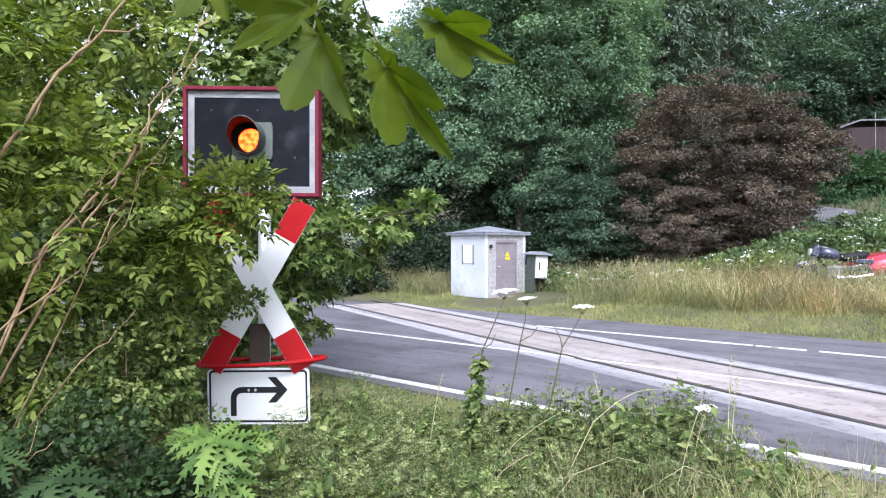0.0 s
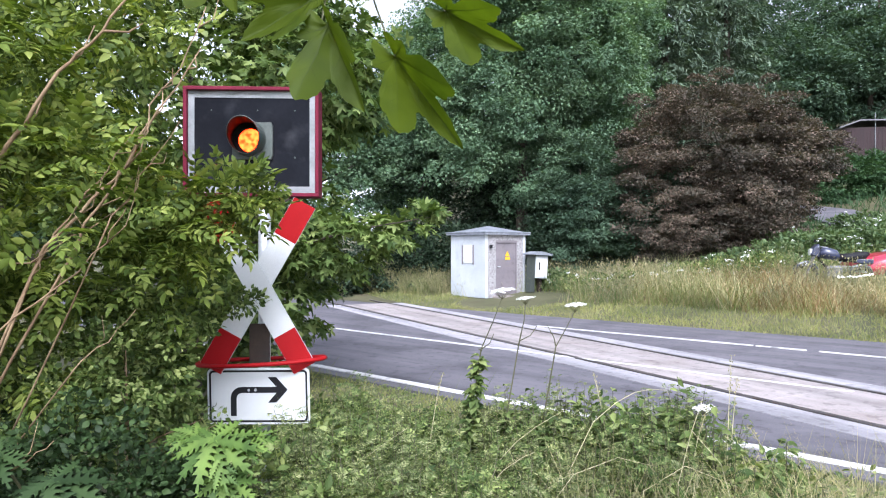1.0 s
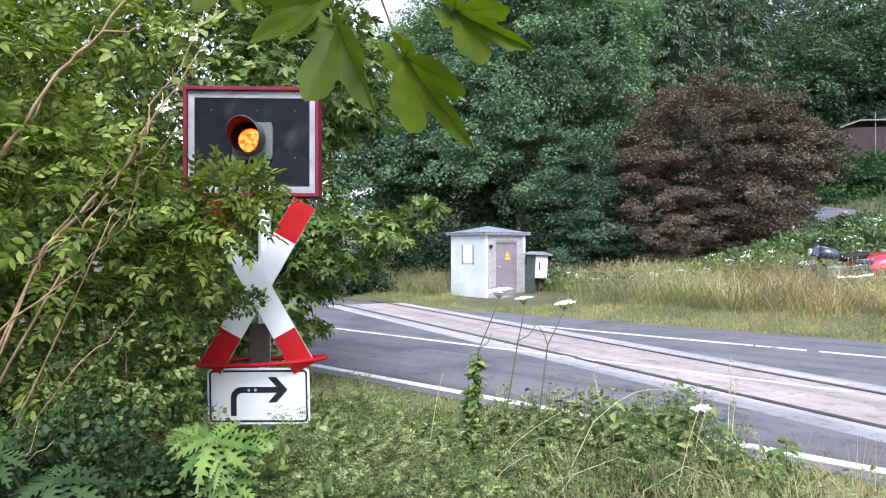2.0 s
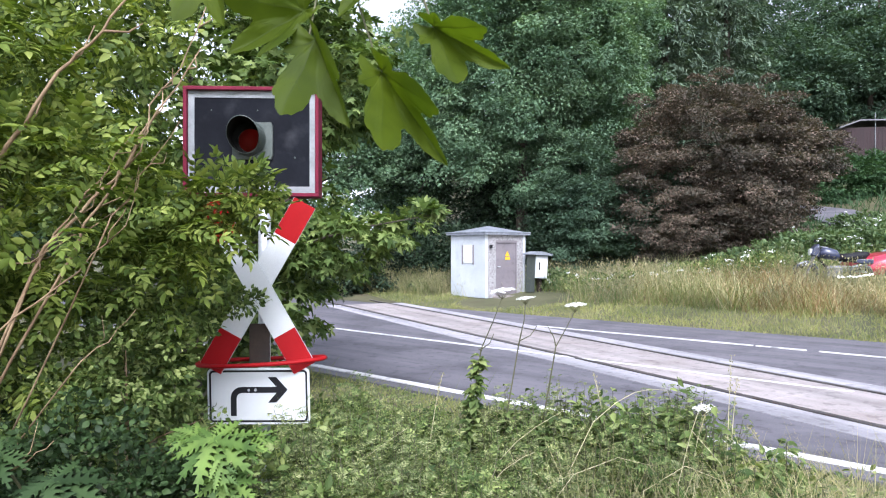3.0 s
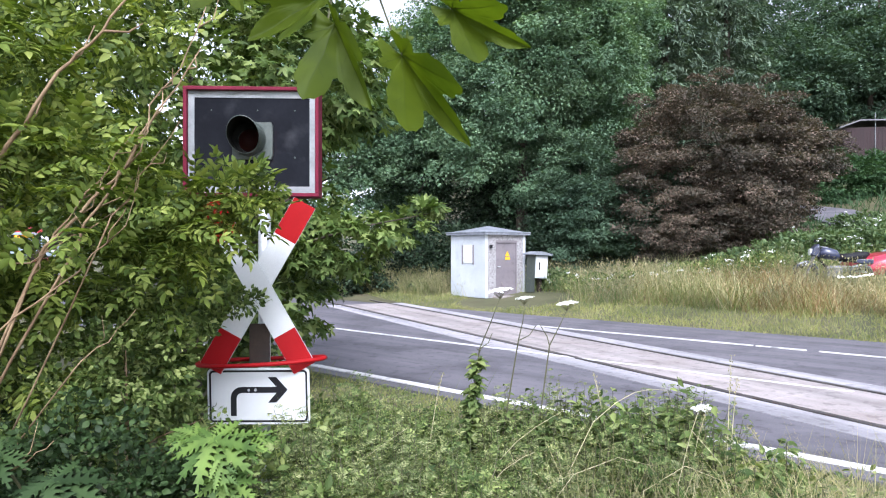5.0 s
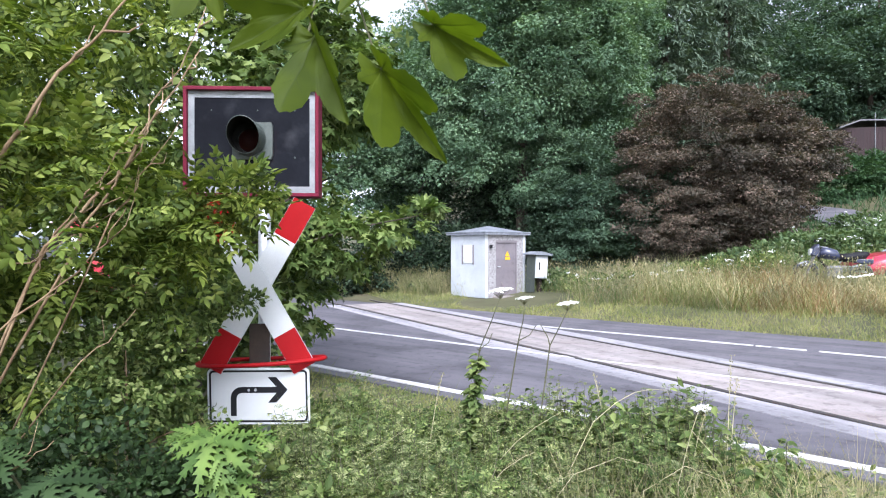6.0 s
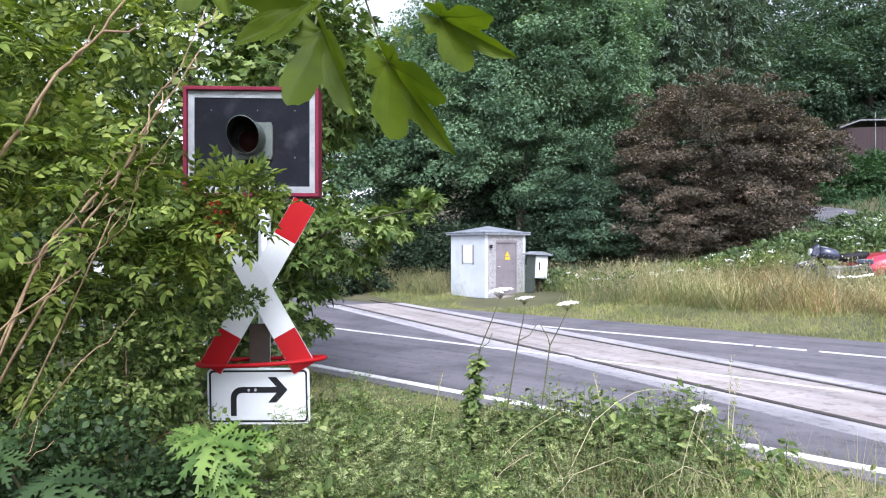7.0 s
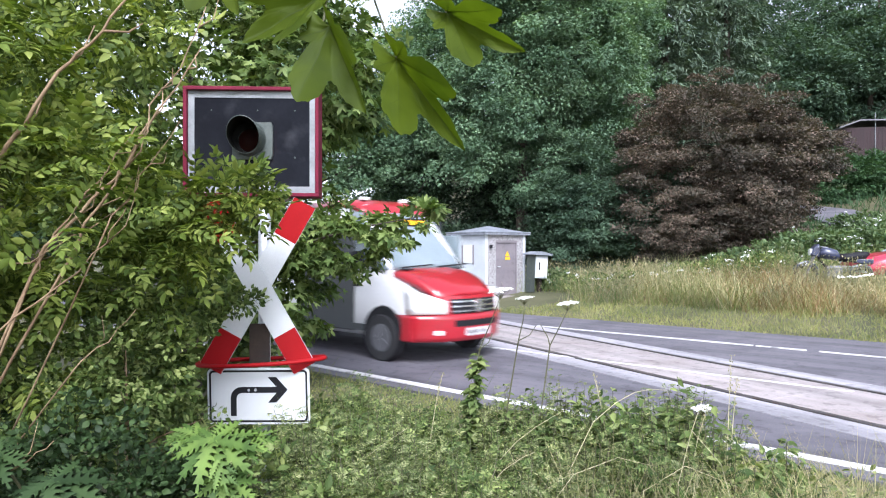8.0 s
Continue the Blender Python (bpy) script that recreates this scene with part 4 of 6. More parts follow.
        fine.append(pts[-1])
        m = len(fine)
        bm = tube([local(v) for v in fine], [0.62 * r * (1 - 0.7 * i / (m - 1)) for i in range(m)], 7)
        for i in range(5, m - 1, 4):
            v = Vector(local(fine[i]))
            e = v + Vector((rng.uniform(0.0, 0.14), rng.uniform(-0.1, 0.1), rng.uniform(0.05, 0.2)))
            tube([v, (v + e) / 2 + Vector((0.02, 0, -0.02)), e], [r * 0.35, r * 0.25, r * 0.12], 5, bm)
        part("stem", bm, "twig", a, smooth=True)
    # small-leaved hawthorn low beside the signal
    h = thing("hawthorn_bush", pose(-1.5, 3.3, gz(-1.5, 3.3)), "pale small-leaved hawthorn bush beside the signal", "shrub")
    g = gz(-1.5, 3.3)
    p, o = clumped(rng, [((0.02, 0.05, 1.05 - g), (0.31, 0.25, 0.36), 100), ((-0.35, 0.1, 0.85 - g), (0.45, 0.3, 0.4), 80), ((0.34, 0.45, 1.36 - g), (0.16, 0.08, 0.05), 11), ((0.20, 0.40, 1.25 - g), (0.15, 0.1, 0.1), 14), ((-0.2, 0.0, 0.45 - g), (0.7, 0.35, 0.4), 22), ((-0.5, 0.15, 1.2 - g), (0.42, 0.3, 0.32), 80), ((-0.05, 0.15, 1.42 - g), (0.25, 0.2, 0.15), 26), ((0.25, 0.2, 0.62 - g), (0.22, 0.2, 0.22), 26)], 34, 0.2, 0.08)
    al, up = leaf_frames(rng, o, 0.15, 0.7)
    scattered("foliage", shape_slim(0.27), p, al, up, 0.034 * rng.uniform(0.6, 1.3, len(p)), "bush_leaf", h)
    part("stem", limbs(rng, 1.1, 0.012, 0.2, 0.5, 7), "twig", h)
    # dark thicket behind it and the signal
    b = thing("hawthorn_thicket", pose(-3.6, 5.6, gz(-3.6, 5.6)), "dense dark green thicket behind the signal", "shrub")
    p, o = clumped(rng, [((0.2, 0, 1.2), (2.0, 0.8, 1.4), 430), ((-0.4, 0.4, 3.2), (2.0, 0.7, 1.7), 420), ((1.75, -0.3, 0.8), (0.55, 0.5, 0.8), 60), ((2.2, -0.55, 0.85), (0.2, 0.3, 0.35), 9)], 30, 0.3, 0.22)
    al, up = leaf_frames(rng, o)
    scattered("foliage", full, p, al, up, 0.085 * rng.uniform(0.6, 1.3, len(p)), "bush_leaf", b)
    part("trunk", limbs(rng, 3.5, 0.09, 0.15, 1.6, 9), "bark", b)
    # sycamore behind the signal
    c = thing("sycamore_tree", pose(-2.9, 8.0, gz(-2.9, 8.0)), "green sycamore tree leaning over the road verge", "tree")
    p, o = clumped(rng, [((-0.7, 0.2, 3.9), (2.4, 1.2, 1.9), 295), ((1.3, -0.2, 3.5), (0.95, 0.8, 0.95), 95), ((0.9, 0, 1.6), (0.8, 0.6, 1.3), 80), ((1.05, -1.0, 1.25), (0.3, 0.3, 0.8), 14)], 26, 0.3, 0.34)
    al, up = leaf_frames(rng, o, 0.5)
    scattered("crown", mpl, p, al, up, 0.15 * rng.uniform(0.6, 1.2, len(p)), "maple_leaf", c)
    part("trunk", limbs(rng, 4.6, 0.12, 0.2, 2.0, 9), "bark", c, smooth=True)
    # a low bough of it, swaying before the road
    e = thing("sycamore_bough", pose(-1.75, 7.4, 1.62), "swaying sycamore bough with jagged green leaves", "branch")
    p, o = clumped(rng, [((0.5, 0, 0.10), (0.75, 0.4, 0.34), 46), ((1.15, -0.1, 0.26), (0.5, 0.3, 0.16), 20), ((1.55, -0.1, 0.42), (0.16, 0.1, 0.08), 5), ((0.05, 0, -0.35), (0.3, 0.4, 0.3), 10), ((0.6, 0, -0.10), (0.55, 0.4, 0.24), 18)], 16, 0.3, 0.17)
    al, up = leaf_frames(rng, o, 0.5)
    scattered("foliage", mpl, p, al, up, 0.14 * rng.uniform(0.55, 1.2, len(p)), "maple_leaf", e)
    bm = tube([(-0.6, 0.2, -0.4), (0, 0, 0), (0.8, -0.05, 0.25), (1.6, -0.1, 0.4)], [0.03, 0.022, 0.012, 0.004], 6)
    part("twig", bm, "bark", e, smooth=True)
    return e


# ---- grass and weeds ----
def blades(rng, name, x, y, height, material, label, bend=0.35, width=0.012, lean=0.35):
    n = len(x)
    p = np.stack([x, y, ground_z(x, y) - 0.02], 1)
    al = np.stack([rng.normal(scale=lean, size=n), rng.normal(scale=lean, size=n), np.ones(n)], 1)
    up = np.stack([rng.normal(size=n), rng.normal(size=n), np.zeros(n)], 1)
    ob = scattered(name, shape_blade(width, bend), p, al, up, height, material)
    return tagged(ob, label, "grass", kind="stuff")


def patchy(x, y, scale, seed=0.0):
    """A smooth field from 0 to 1 over the ground."""
    return np.array([0.5 + 0.5 * noise.noise((float(u) * scale + seed, float(v) * scale, seed)) for u, v in zip(x, y)])


def mugwort(rng):
    """Bushy mugwort and wild carrot along the verge: leafy stalks with feathered leaves, in rows of (place, height)."""
    feather, cut = shape_pinnate(4, 0.30, 0.42), shape_pinnate(3, 0.5, 0.42)
    stands = ((4.6, ((-0.68, 0.66), (-0.54, 0.62), (-0.31, 0.6), (-0.09, 0.57), (0.13, 0.56))),
              (4.2, ((0.33, 0.69), (0.5, 0.72), (0.65, 0.73), (0.81, 0.73), (0.94, 0.69), (1.08, 0.67), (1.25, 0.7), (1.42, 0.72), (1.52, 0.69), (0.75, 0.62), (1.3, 0.66))),
              (3.6, ((-0.66, 0.63), (-0.42, 0.62), (-0.19, 0.61), (0.05, 0.61), (0.28, 0.6), (0.51, 0.64), (0.75, 0.61), (0.98, 0.64), (1.22, 0.61))),
              (3.0, ((-0.54, 0.46), (-0.4, 0.55), (-0.16, 0.56), (0.09, 0.56), (0.33, 0.56), (1.7, 0.56))))
    for row, (y, spots) in enumerate(stands):
        for i, (x, h) in enumerate(spots):
            yy = y + rng.uniform(-0.15, 0.15)
            t = thing("mugwort_clump", pose(x, yy, gz(x, yy)), "bushy grey-green mugwort with feathered leaves", "weeds", "mugwort on the verge")
            P, A, S, bm = [], [], [], bmesh.new()
            for k in range(48):
                bx, by = rng.normal(scale=0.15), rng.normal(scale=0.13)
                hh = h * rng.uniform(0.62, 1.12) * (1 - 0.5 * min(1.0, abs(bx) / 0.4))
                lx, ly = bx * 0.5 + rng.normal(scale=0.05), by * 0.3 + rng.normal(scale=0.05)
                tube([(bx, by, -0.03), (bx + lx * 0.4, by + ly * 0.4, hh * 0.6), (bx + lx, by + ly, hh)], [0.003, 0.0025, 0.0012], 4, bm)
                for j in range(17):
                    f = 0.22 + 0.78 * j / 16
                    a = j * 2.4 + rng.normal(scale=0.3)
                    P.append((bx + lx * f, by + ly * f, hh * f))
                    A.append((math.cos(a), math.sin(a), 0.5 * f + rng.uniform(-0.45, 0.35)))
                    S.append(rng.uniform(0.045, 0.10) * (1.1 - 0.5 * f) * (1.0, 1.0, 1.1, 1.15)[row])
            tagged(part("stalk_mass", bm, "stem_green", t), kind="stuff")
            P, A = np.array(P), np.array(A)
            tagged(scattered("foliage", feather if (i + row) % 3 else cut, P, A, np.tile((0.0, -0.2, 1.0), (len(P), 1)) + rng.normal(scale=0.45, size=(len(P), 3)), np.array(S), "mugwort_leaf" if (i + row) % 3 else "weed_leaf", t), kind="stuff")


def verge():
    rng = np.random.default_rng(11)

    def field(n, s0, s1, o0, o1):
        s, o = rng.uniform(s0, s1, n), rng.uniform(o0, o1, n)
        return 0.735 * s + 0.678 * o, -0.678 * s + 0.735 * o

    def clear(x, y):
        """Keeps the trodden ground before the hut and the track bare."""
        hut = ((x - 2.1) / 1.7) ** 2 + ((y - 20.3) / 1.5) ** 2 > 1
        r = 0.8935 * x + 0.449 * y
        return hut & ((r < 6.3) | (r > 8.4))
    x, y = field(52000, -26, 8, 14.2, 17.4)
    k = clear(x, y)
    x, y = x[k], y[k]
    blades(rng, "short_grass", x, y, rng.uniform(0.05, 0.16, len(x)) * (0.6 + 0.9 * patchy(x, y, 0.8)), "grass_short", "short dry green grass along the road edge", 0.5, 0.04, 0.5)
    for i, (n, mat, o0, o1, h0, h1, lab) in enumerate(((70000, "grass_straw", 16.0, 20.5, 0.45, 1.0, "tall straw-coloured seeding grass"), (60000, "grass_green", 16.3, 24.0, 0.4, 0.85, "tall green meadow grass before the wood"), (26000, "grass_rust", 16.2, 19.5, 0.35, 0.8, "dry reddish brown meadow grass"))):
        x, y = field(n, -28, 9, o0, o1)
        d = 0.6 * patchy(x, y, 0.45, 3.7 * i) + 0.4 * patchy(x, y, 1.6, 5.1 * i)
        edge = patchy(x, y, 0.6, 9.1)
        o = 0.678 * x + 0.735 * y
        share = (np.where(x < 1.2, 0.95, np.clip((x - 1.5) / 12, 0.10, 0.65)), np.clip(1.3 - x / 24, 0.7, 1), np.clip((x - 3) / 5, 0.05, 1))[i]
        k = clear(x, y) & (d > rng.uniform(0.25, 0.6, n)) & (o > 15.6 + 1.8 * edge) & (rng.random(n) < share)
        x, y, d = x[k], y[k], d[k]
        blades(rng, "tall_grass", x, y, rng.uniform(h0, h1, len(x)) * (0.2 + 1.25 * d) * np.where(x < 1.2, 1.05, np.clip(0.75 + 0.07 * x, 0.7, 1.55)) * np.where((x > 8.6) & (x < 12.5) & (y < 18.3), 0.62, 1.0), mat, lab, 0.6, 0.007, 0.35)
    x, y = field(20000, -14, 16, 24, 46)
    k = np.abs(x - np.interp(y, [22, 24.5, 28, 32, 36], [16.2, 15.5, 15.7, 14.6, 12.0])) > 0.95
    x, y = x[k], y[k]
    blades(rng, "hill_grass", x, y, rng.uniform(0.3, 0.8, len(x)), "hedge_leaf", "rough green grass on the hillside", 0.6, 0.03, 0.4)
    # seed heads above the tall grass
    x, y = field(16000, -28, 9, 16.4, 20.0)
    d = patchy(x, y, 0.45)
    k = clear(x, y) & (d > 0.42)
    x, y, d = x[k], y[k], d[k]
    n = len(x)
    p = np.stack([x, y, ground_z(x, y) + rng.uniform(0.35, 0.85, n) * (0.5 + 0.8 * d)], 1)
    tagged(scattered("grass_seed_heads", shape_oval(0.16), p, np.tile((0.1, 0, 1.0), (n, 1)) + rng.normal(scale=0.5, size=(n, 3)), rng.normal(size=(n, 3)), rng.uniform(0.04, 0.09, n), "grass_straw"), "feathery straw-coloured grass seed heads", "grass", kind="stuff")
    x, y = field(24000, -9, 2.4, 4.0, 5.9)
    blades(rng, "verge_grass", x, y, rng.uniform(0.03, 0.10, len(x)), "grass_short", "short green grass beside the road line", 0.6, 0.06, 0.6)
    x, y = field(2200, -6, 2.5, 1.6, 4.0)
    k = x > -0.28 * y - 0.1 * rng.random(len(x))
    x, y = x[k], y[k]
    blades(rng, "verge_grass", x, y, rng.uniform(0.2, 0.62, len(x)), "grass_green", "long arching green verge grass", 1.0, 0.007, 1.1)
    # leafy weeds in the foreground
    g = np.random.default_rng(100)
    spots = [(-0.95, 4.6, 0.6, 0.45), (-0.45, 4.5, 0.6, 0.42), (0.05, 4.4, 0.55, 0.45), (0.5, 4.3, 0.42, 0.56), (0.85, 4.2, 0.42, 0.66), (-0.5, 5.5, 0.7, 0.3), (0.0, 5.2, 0.6, 0.28), (0.5, 3.6, 0.5, 0.42), (-0.05, 3.6, 0.5, 0.42), (-0.6, 3.5, 0.5, 0.45), (-0.9, 3.3, 0.4, 0.4),
             (1.15, 3.95, 0.36, 0.56), (1.6, 3.7, 0.4, 0.40), (2.0, 3.5, 0.4, 0.34), (1.05, 3.3, 0.45, 0.4), (1.6, 3.1, 0.4, 0.35), (-0.3, 2.9, 0.45, 0.35), (0.3, 2.9, 0.45, 0.35), (0.8, 2.8, 0.45, 0.32), (-0.7, 2.5, 0.4, 0.2), (2.3, 3.3, 0.35, 0.25), (-1.0, 5.2, 0.5, 0.35), (-1.15, 5.9, 0.6, 0.25), (-0.2, 5.85, 0.55, 0.2), (0.35, 5.25, 0.5, 0.22), (-0.85, 6.35, 0.5, 0.18), (0.9, 4.7, 0.4, 0.3)]
    for i, (x, y, r, h) in enumerate(spots):
        w = thing("weed_patch", pose(x, y, gz(x, y)), "dense leafy green nettles and bindweed", "weeds", kind="stuff")
        p, o = clumped(g, [((0, 0, h * 0.35), (r, r * 0.8, h * 0.75), 44 if h > 0.55 else 26)], 20, 0.2, 0.10)
        al, up = leaf_frames(g, o, 0.15, 0.7)
        scattered("foliage", shape_full((0.3, 0.24, 0.2)[i % 3]), p, al, up, (0.040 if i % 2 else 0.052) * g.uniform(0.5, 1.4, len(p)), "weed_leaf", w)
    # broad nettles on the mound and dry arching tufts before the road
    for i, (x, y, n, h) in enumerate(((0.5, 4.15, 18, 0.60), (0.8, 4.1, 22, 0.70), (1.05, 4.05, 18, 0.62), (0.2, 4.3, 10, 0.55), (-0.5, 4.3, 10, 0.5), (-0.9, 4.0, 10, 0.5), (0.1, 3.3, 10, 0.45), (1.2, 3.9, 22, 0.80), (1.45, 3.75, 18, 0.70), (1.7, 3.6, 12, 0.56), (0.65, 4.3, 16, 0.7))):
        t = thing("nettle_clump", pose(x, y, gz(x, y)), "upright nettles with pointed toothed leaves", "weeds", "nettles on the verge")
        P, A, bm = [], [], bmesh.new()
        for k in range(n):
            bx, by = g.normal(scale=0.13), g.normal(scale=0.10)
            hh = h * g.uniform(0.65, 1.05)
            lx, ly = g.normal(scale=0.06), g.normal(scale=0.06)
            tube([(bx, by, -0.03), (bx + lx * 0.4, by + ly * 0.4, hh * 0.6), (bx + lx, by + ly, hh)], [0.004, 0.003, 0.0015], 4, bm)
            for j in range(10):
                f = 0.3 + 0.7 * j / 9
                for side in (0, math.pi):
                    a = j * 1.57 + side + g.normal(scale=0.25)
                    P.append((bx + lx * f, by + ly * f, hh * f))
                    A.append((math.cos(a), math.sin(a), g.uniform(-0.5, 0.35)))
        tagged(part("stalk_mass", bm, "stem_green", t), kind="stuff")
        P, A = np.array(P), np.array(A)
        tagged(scattered("foliage", shape_full(0.21), P, A, np.tile((0.0, -0.3, 1.0), (len(P), 1)) + g.normal(scale=0.4, size=(len(P), 3)), g.uniform(0.04, 0.09, len(P)), "weed_leaf", t), kind="stuff")
    x, y = rng.uniform(0.55, 2.4, 8500), rng.uniform(2.5, 3.6, 8500)
    k = 0.678 * x + 0.735 * y < 4.7
    x, y = x[k], y[k]
    blades(rng, "dry_grass", x, y, rng.uniform(0.22, 0.5, len(x)), "grass_straw", "dry arching straw grass on the verge", 1.3, 0.006, 1.2)
    mugwort(g)
    # brambles under the shrub, the hollow's shade in their leaf colour
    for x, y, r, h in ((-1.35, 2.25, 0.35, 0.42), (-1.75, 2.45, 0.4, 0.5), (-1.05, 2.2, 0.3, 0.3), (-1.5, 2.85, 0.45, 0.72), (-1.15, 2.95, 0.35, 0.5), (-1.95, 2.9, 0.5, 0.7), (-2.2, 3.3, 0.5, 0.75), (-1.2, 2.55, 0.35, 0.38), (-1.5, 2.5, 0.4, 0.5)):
        w = thing("bramble_patch", pose(x, y, gz(x, y)), "low green brambles under the shrub, shade in their leaf colour", "weeds", kind="stuff")
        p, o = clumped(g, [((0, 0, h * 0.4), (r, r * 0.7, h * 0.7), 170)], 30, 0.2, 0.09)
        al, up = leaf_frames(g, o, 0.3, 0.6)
        scattered("foliage", shape_slim(0.3), p, al, up, 0.034 * g.uniform(0.5, 1.4, len(p)), "shrub_shade_leaf", w)
    # tall flowering weeds on the far bank
    for x, y, r, h, seed in ((8.8, 21.0, 1.0, 0.9, 1), (10.0, 21.2, 1.1, 1.1, 2), (11.4, 21.4, 1.2, 1.3, 3), (12.8, 21.2, 1.2, 1.3, 4), (14.2, 21.8, 1.3, 1.2, 5), (11.4, 22.6, 1.2, 1.2, 6), (13.2, 23.4, 1.5, 0.8, 7), (15.2, 24.4, 1.5, 0.7, 8), (9.2, 19.8, 0.9, 0.9, 14), (3.6, 22.2, 0.6, 0.5, 17), (7.0, 20.2, 0.8, 0.7, 21), (8.0, 19.6, 0.9, 0.9, 22), (9.0, 19.0, 0.8, 1.0, 23), (4.6, 20.9, 0.8, 0.5, 24), (5.7, 20.4, 0.8, 0.55, 25)):
        g = np.random.default_rng(200 + seed)
        w = thing("flowering_weeds", pose(x, y, gz(x, y)), "tall green weeds with small white flowers", "weeds", kind="stuff")
        p, o = clumped(g, [((0, 0, h * 0.4), (r, r * 0.7, h * 0.6), 90)], 26, 0.2, 0.22)
        al, up = leaf_frames(g, o, 0.2, 0.7)
        scattered("foliage", shape_slim(0.3), p, al, up, (0.13 if seed < 20 else 0.085) * g.uniform(0.5, 1.3, len(p)), "weed_far" if seed < 20 else "weed_leaf", w)
        m = 12
        c = np.stack([g.uniform(-r, r, m), g.uniform(-r, 0.2, m), h * g.uniform(0.4, 1.05, m)], 1)
        q = np.repeat(c, 10, 0) + g.normal(scale=0.035, size=(m * 10, 3)) * np.array((1, 1, 0.4))
        scattered("flower_head", shape_slim(0.5, 0, 0), q, g.normal(size=(len(q), 3)), np.tile((0.0, -0.6, 1.0), (len(q), 1)), 0.026, "white_flower", w, "scattered white flower heads")


# ---- flower stalks ----
def umbel(rng, centre, radius, parent, tilt=0.0):
    """A flat white flower head: rays and small florets."""
    c = np.array(centre)
    bm = bmesh.new()
    n = 16
    tips = []
    for k in range(n):
        r, a = radius * math.sqrt((k + 0.5) / n), k * 2.4
        tips.append(c + np.array((r * math.cos(a), r * math.sin(a) * 0.9, 0.02 + tilt * r * math.cos(a) - 0.5 * r * r / radius * 0.3)))
        tube([tuple(c - np.array((0, 0, radius * 0.55))), tuple(tips[-1])], [0.0016, 0.001], 4, bm)
    part("ray_cluster", bm, "stem_green", parent)
    p = np.concatenate([t + rng.normal(scale=radius * 0.10, size=(26, 3)) * np.array((1, 1, 0.35)) for t in tips])
    scattered("flower_head", shape_slim(0.5, 0, 0), p, rng.normal(size=(len(p), 3)) * np.array((1, 1, 0.3)), np.tile((0.0, -0.3, 1.0), (len(p), 1)) + rng.normal(scale=0.3, size=(len(p), 3)), radius * 0.16, "white_flower", parent, "flat white flower head")


def stalk(rng, x, y, tops, kink, leafy_to, label, radius):
    """A ridged stalk with side shoots, leaves low down and flower heads on top."""
    z0 = gz(x, y)
    t = thing("hogweed_stalk", pose(x, y, z0), label, "flower stalk")
    first = tops[0]
    k = Vector(kink)
    part("stem", tube([(0, 0, -0.05), (k.x * 0.45, 0, k.z * 0.5), tuple(k), tuple((k + Vector(first)) / 2 + Vector((0.01, 0, 0))), (first[0], first[1], first[2] - 0.03)], [0.006, 0.005, 0.0042, 0.003, 0.002], 7), "stem_green", t, smooth=True)
    for q in tops[1:]:
        part("side_shoot", tube([tuple(k), tuple((k + Vector(q)) / 2 + Vector((0.015, 0, -0.02))), (q[0], q[1], q[2] - 0.02)], [0.004, 0.003, 0.002], 6), "stem_green", t)
    for q, r in zip(tops, radius):
        if r:
            umbel(rng, q, r, t, 0.15)
    n = int(leafy_to * 420)
    f = rng.uniform(0.15, 1, n)
    p = np.stack([k.x * f * leafy_to / k.z + rng.normal(scale=0.012, size=n), rng.normal(scale=0.012, size=n), f * leafy_to], 1)
    d = rng.normal(size=(n, 3)) * np.array((1, 1, 0.3)) + np.array((0, 0, -0.1))
    tagged(scattered("foliage", shape_full(0.28), p, d, np.tile((0.0, -0.2, 1.0), (n, 1)), rng.uniform(0.03, 0.085, n), "weed_leaf", t), kind="stuff")
    return t


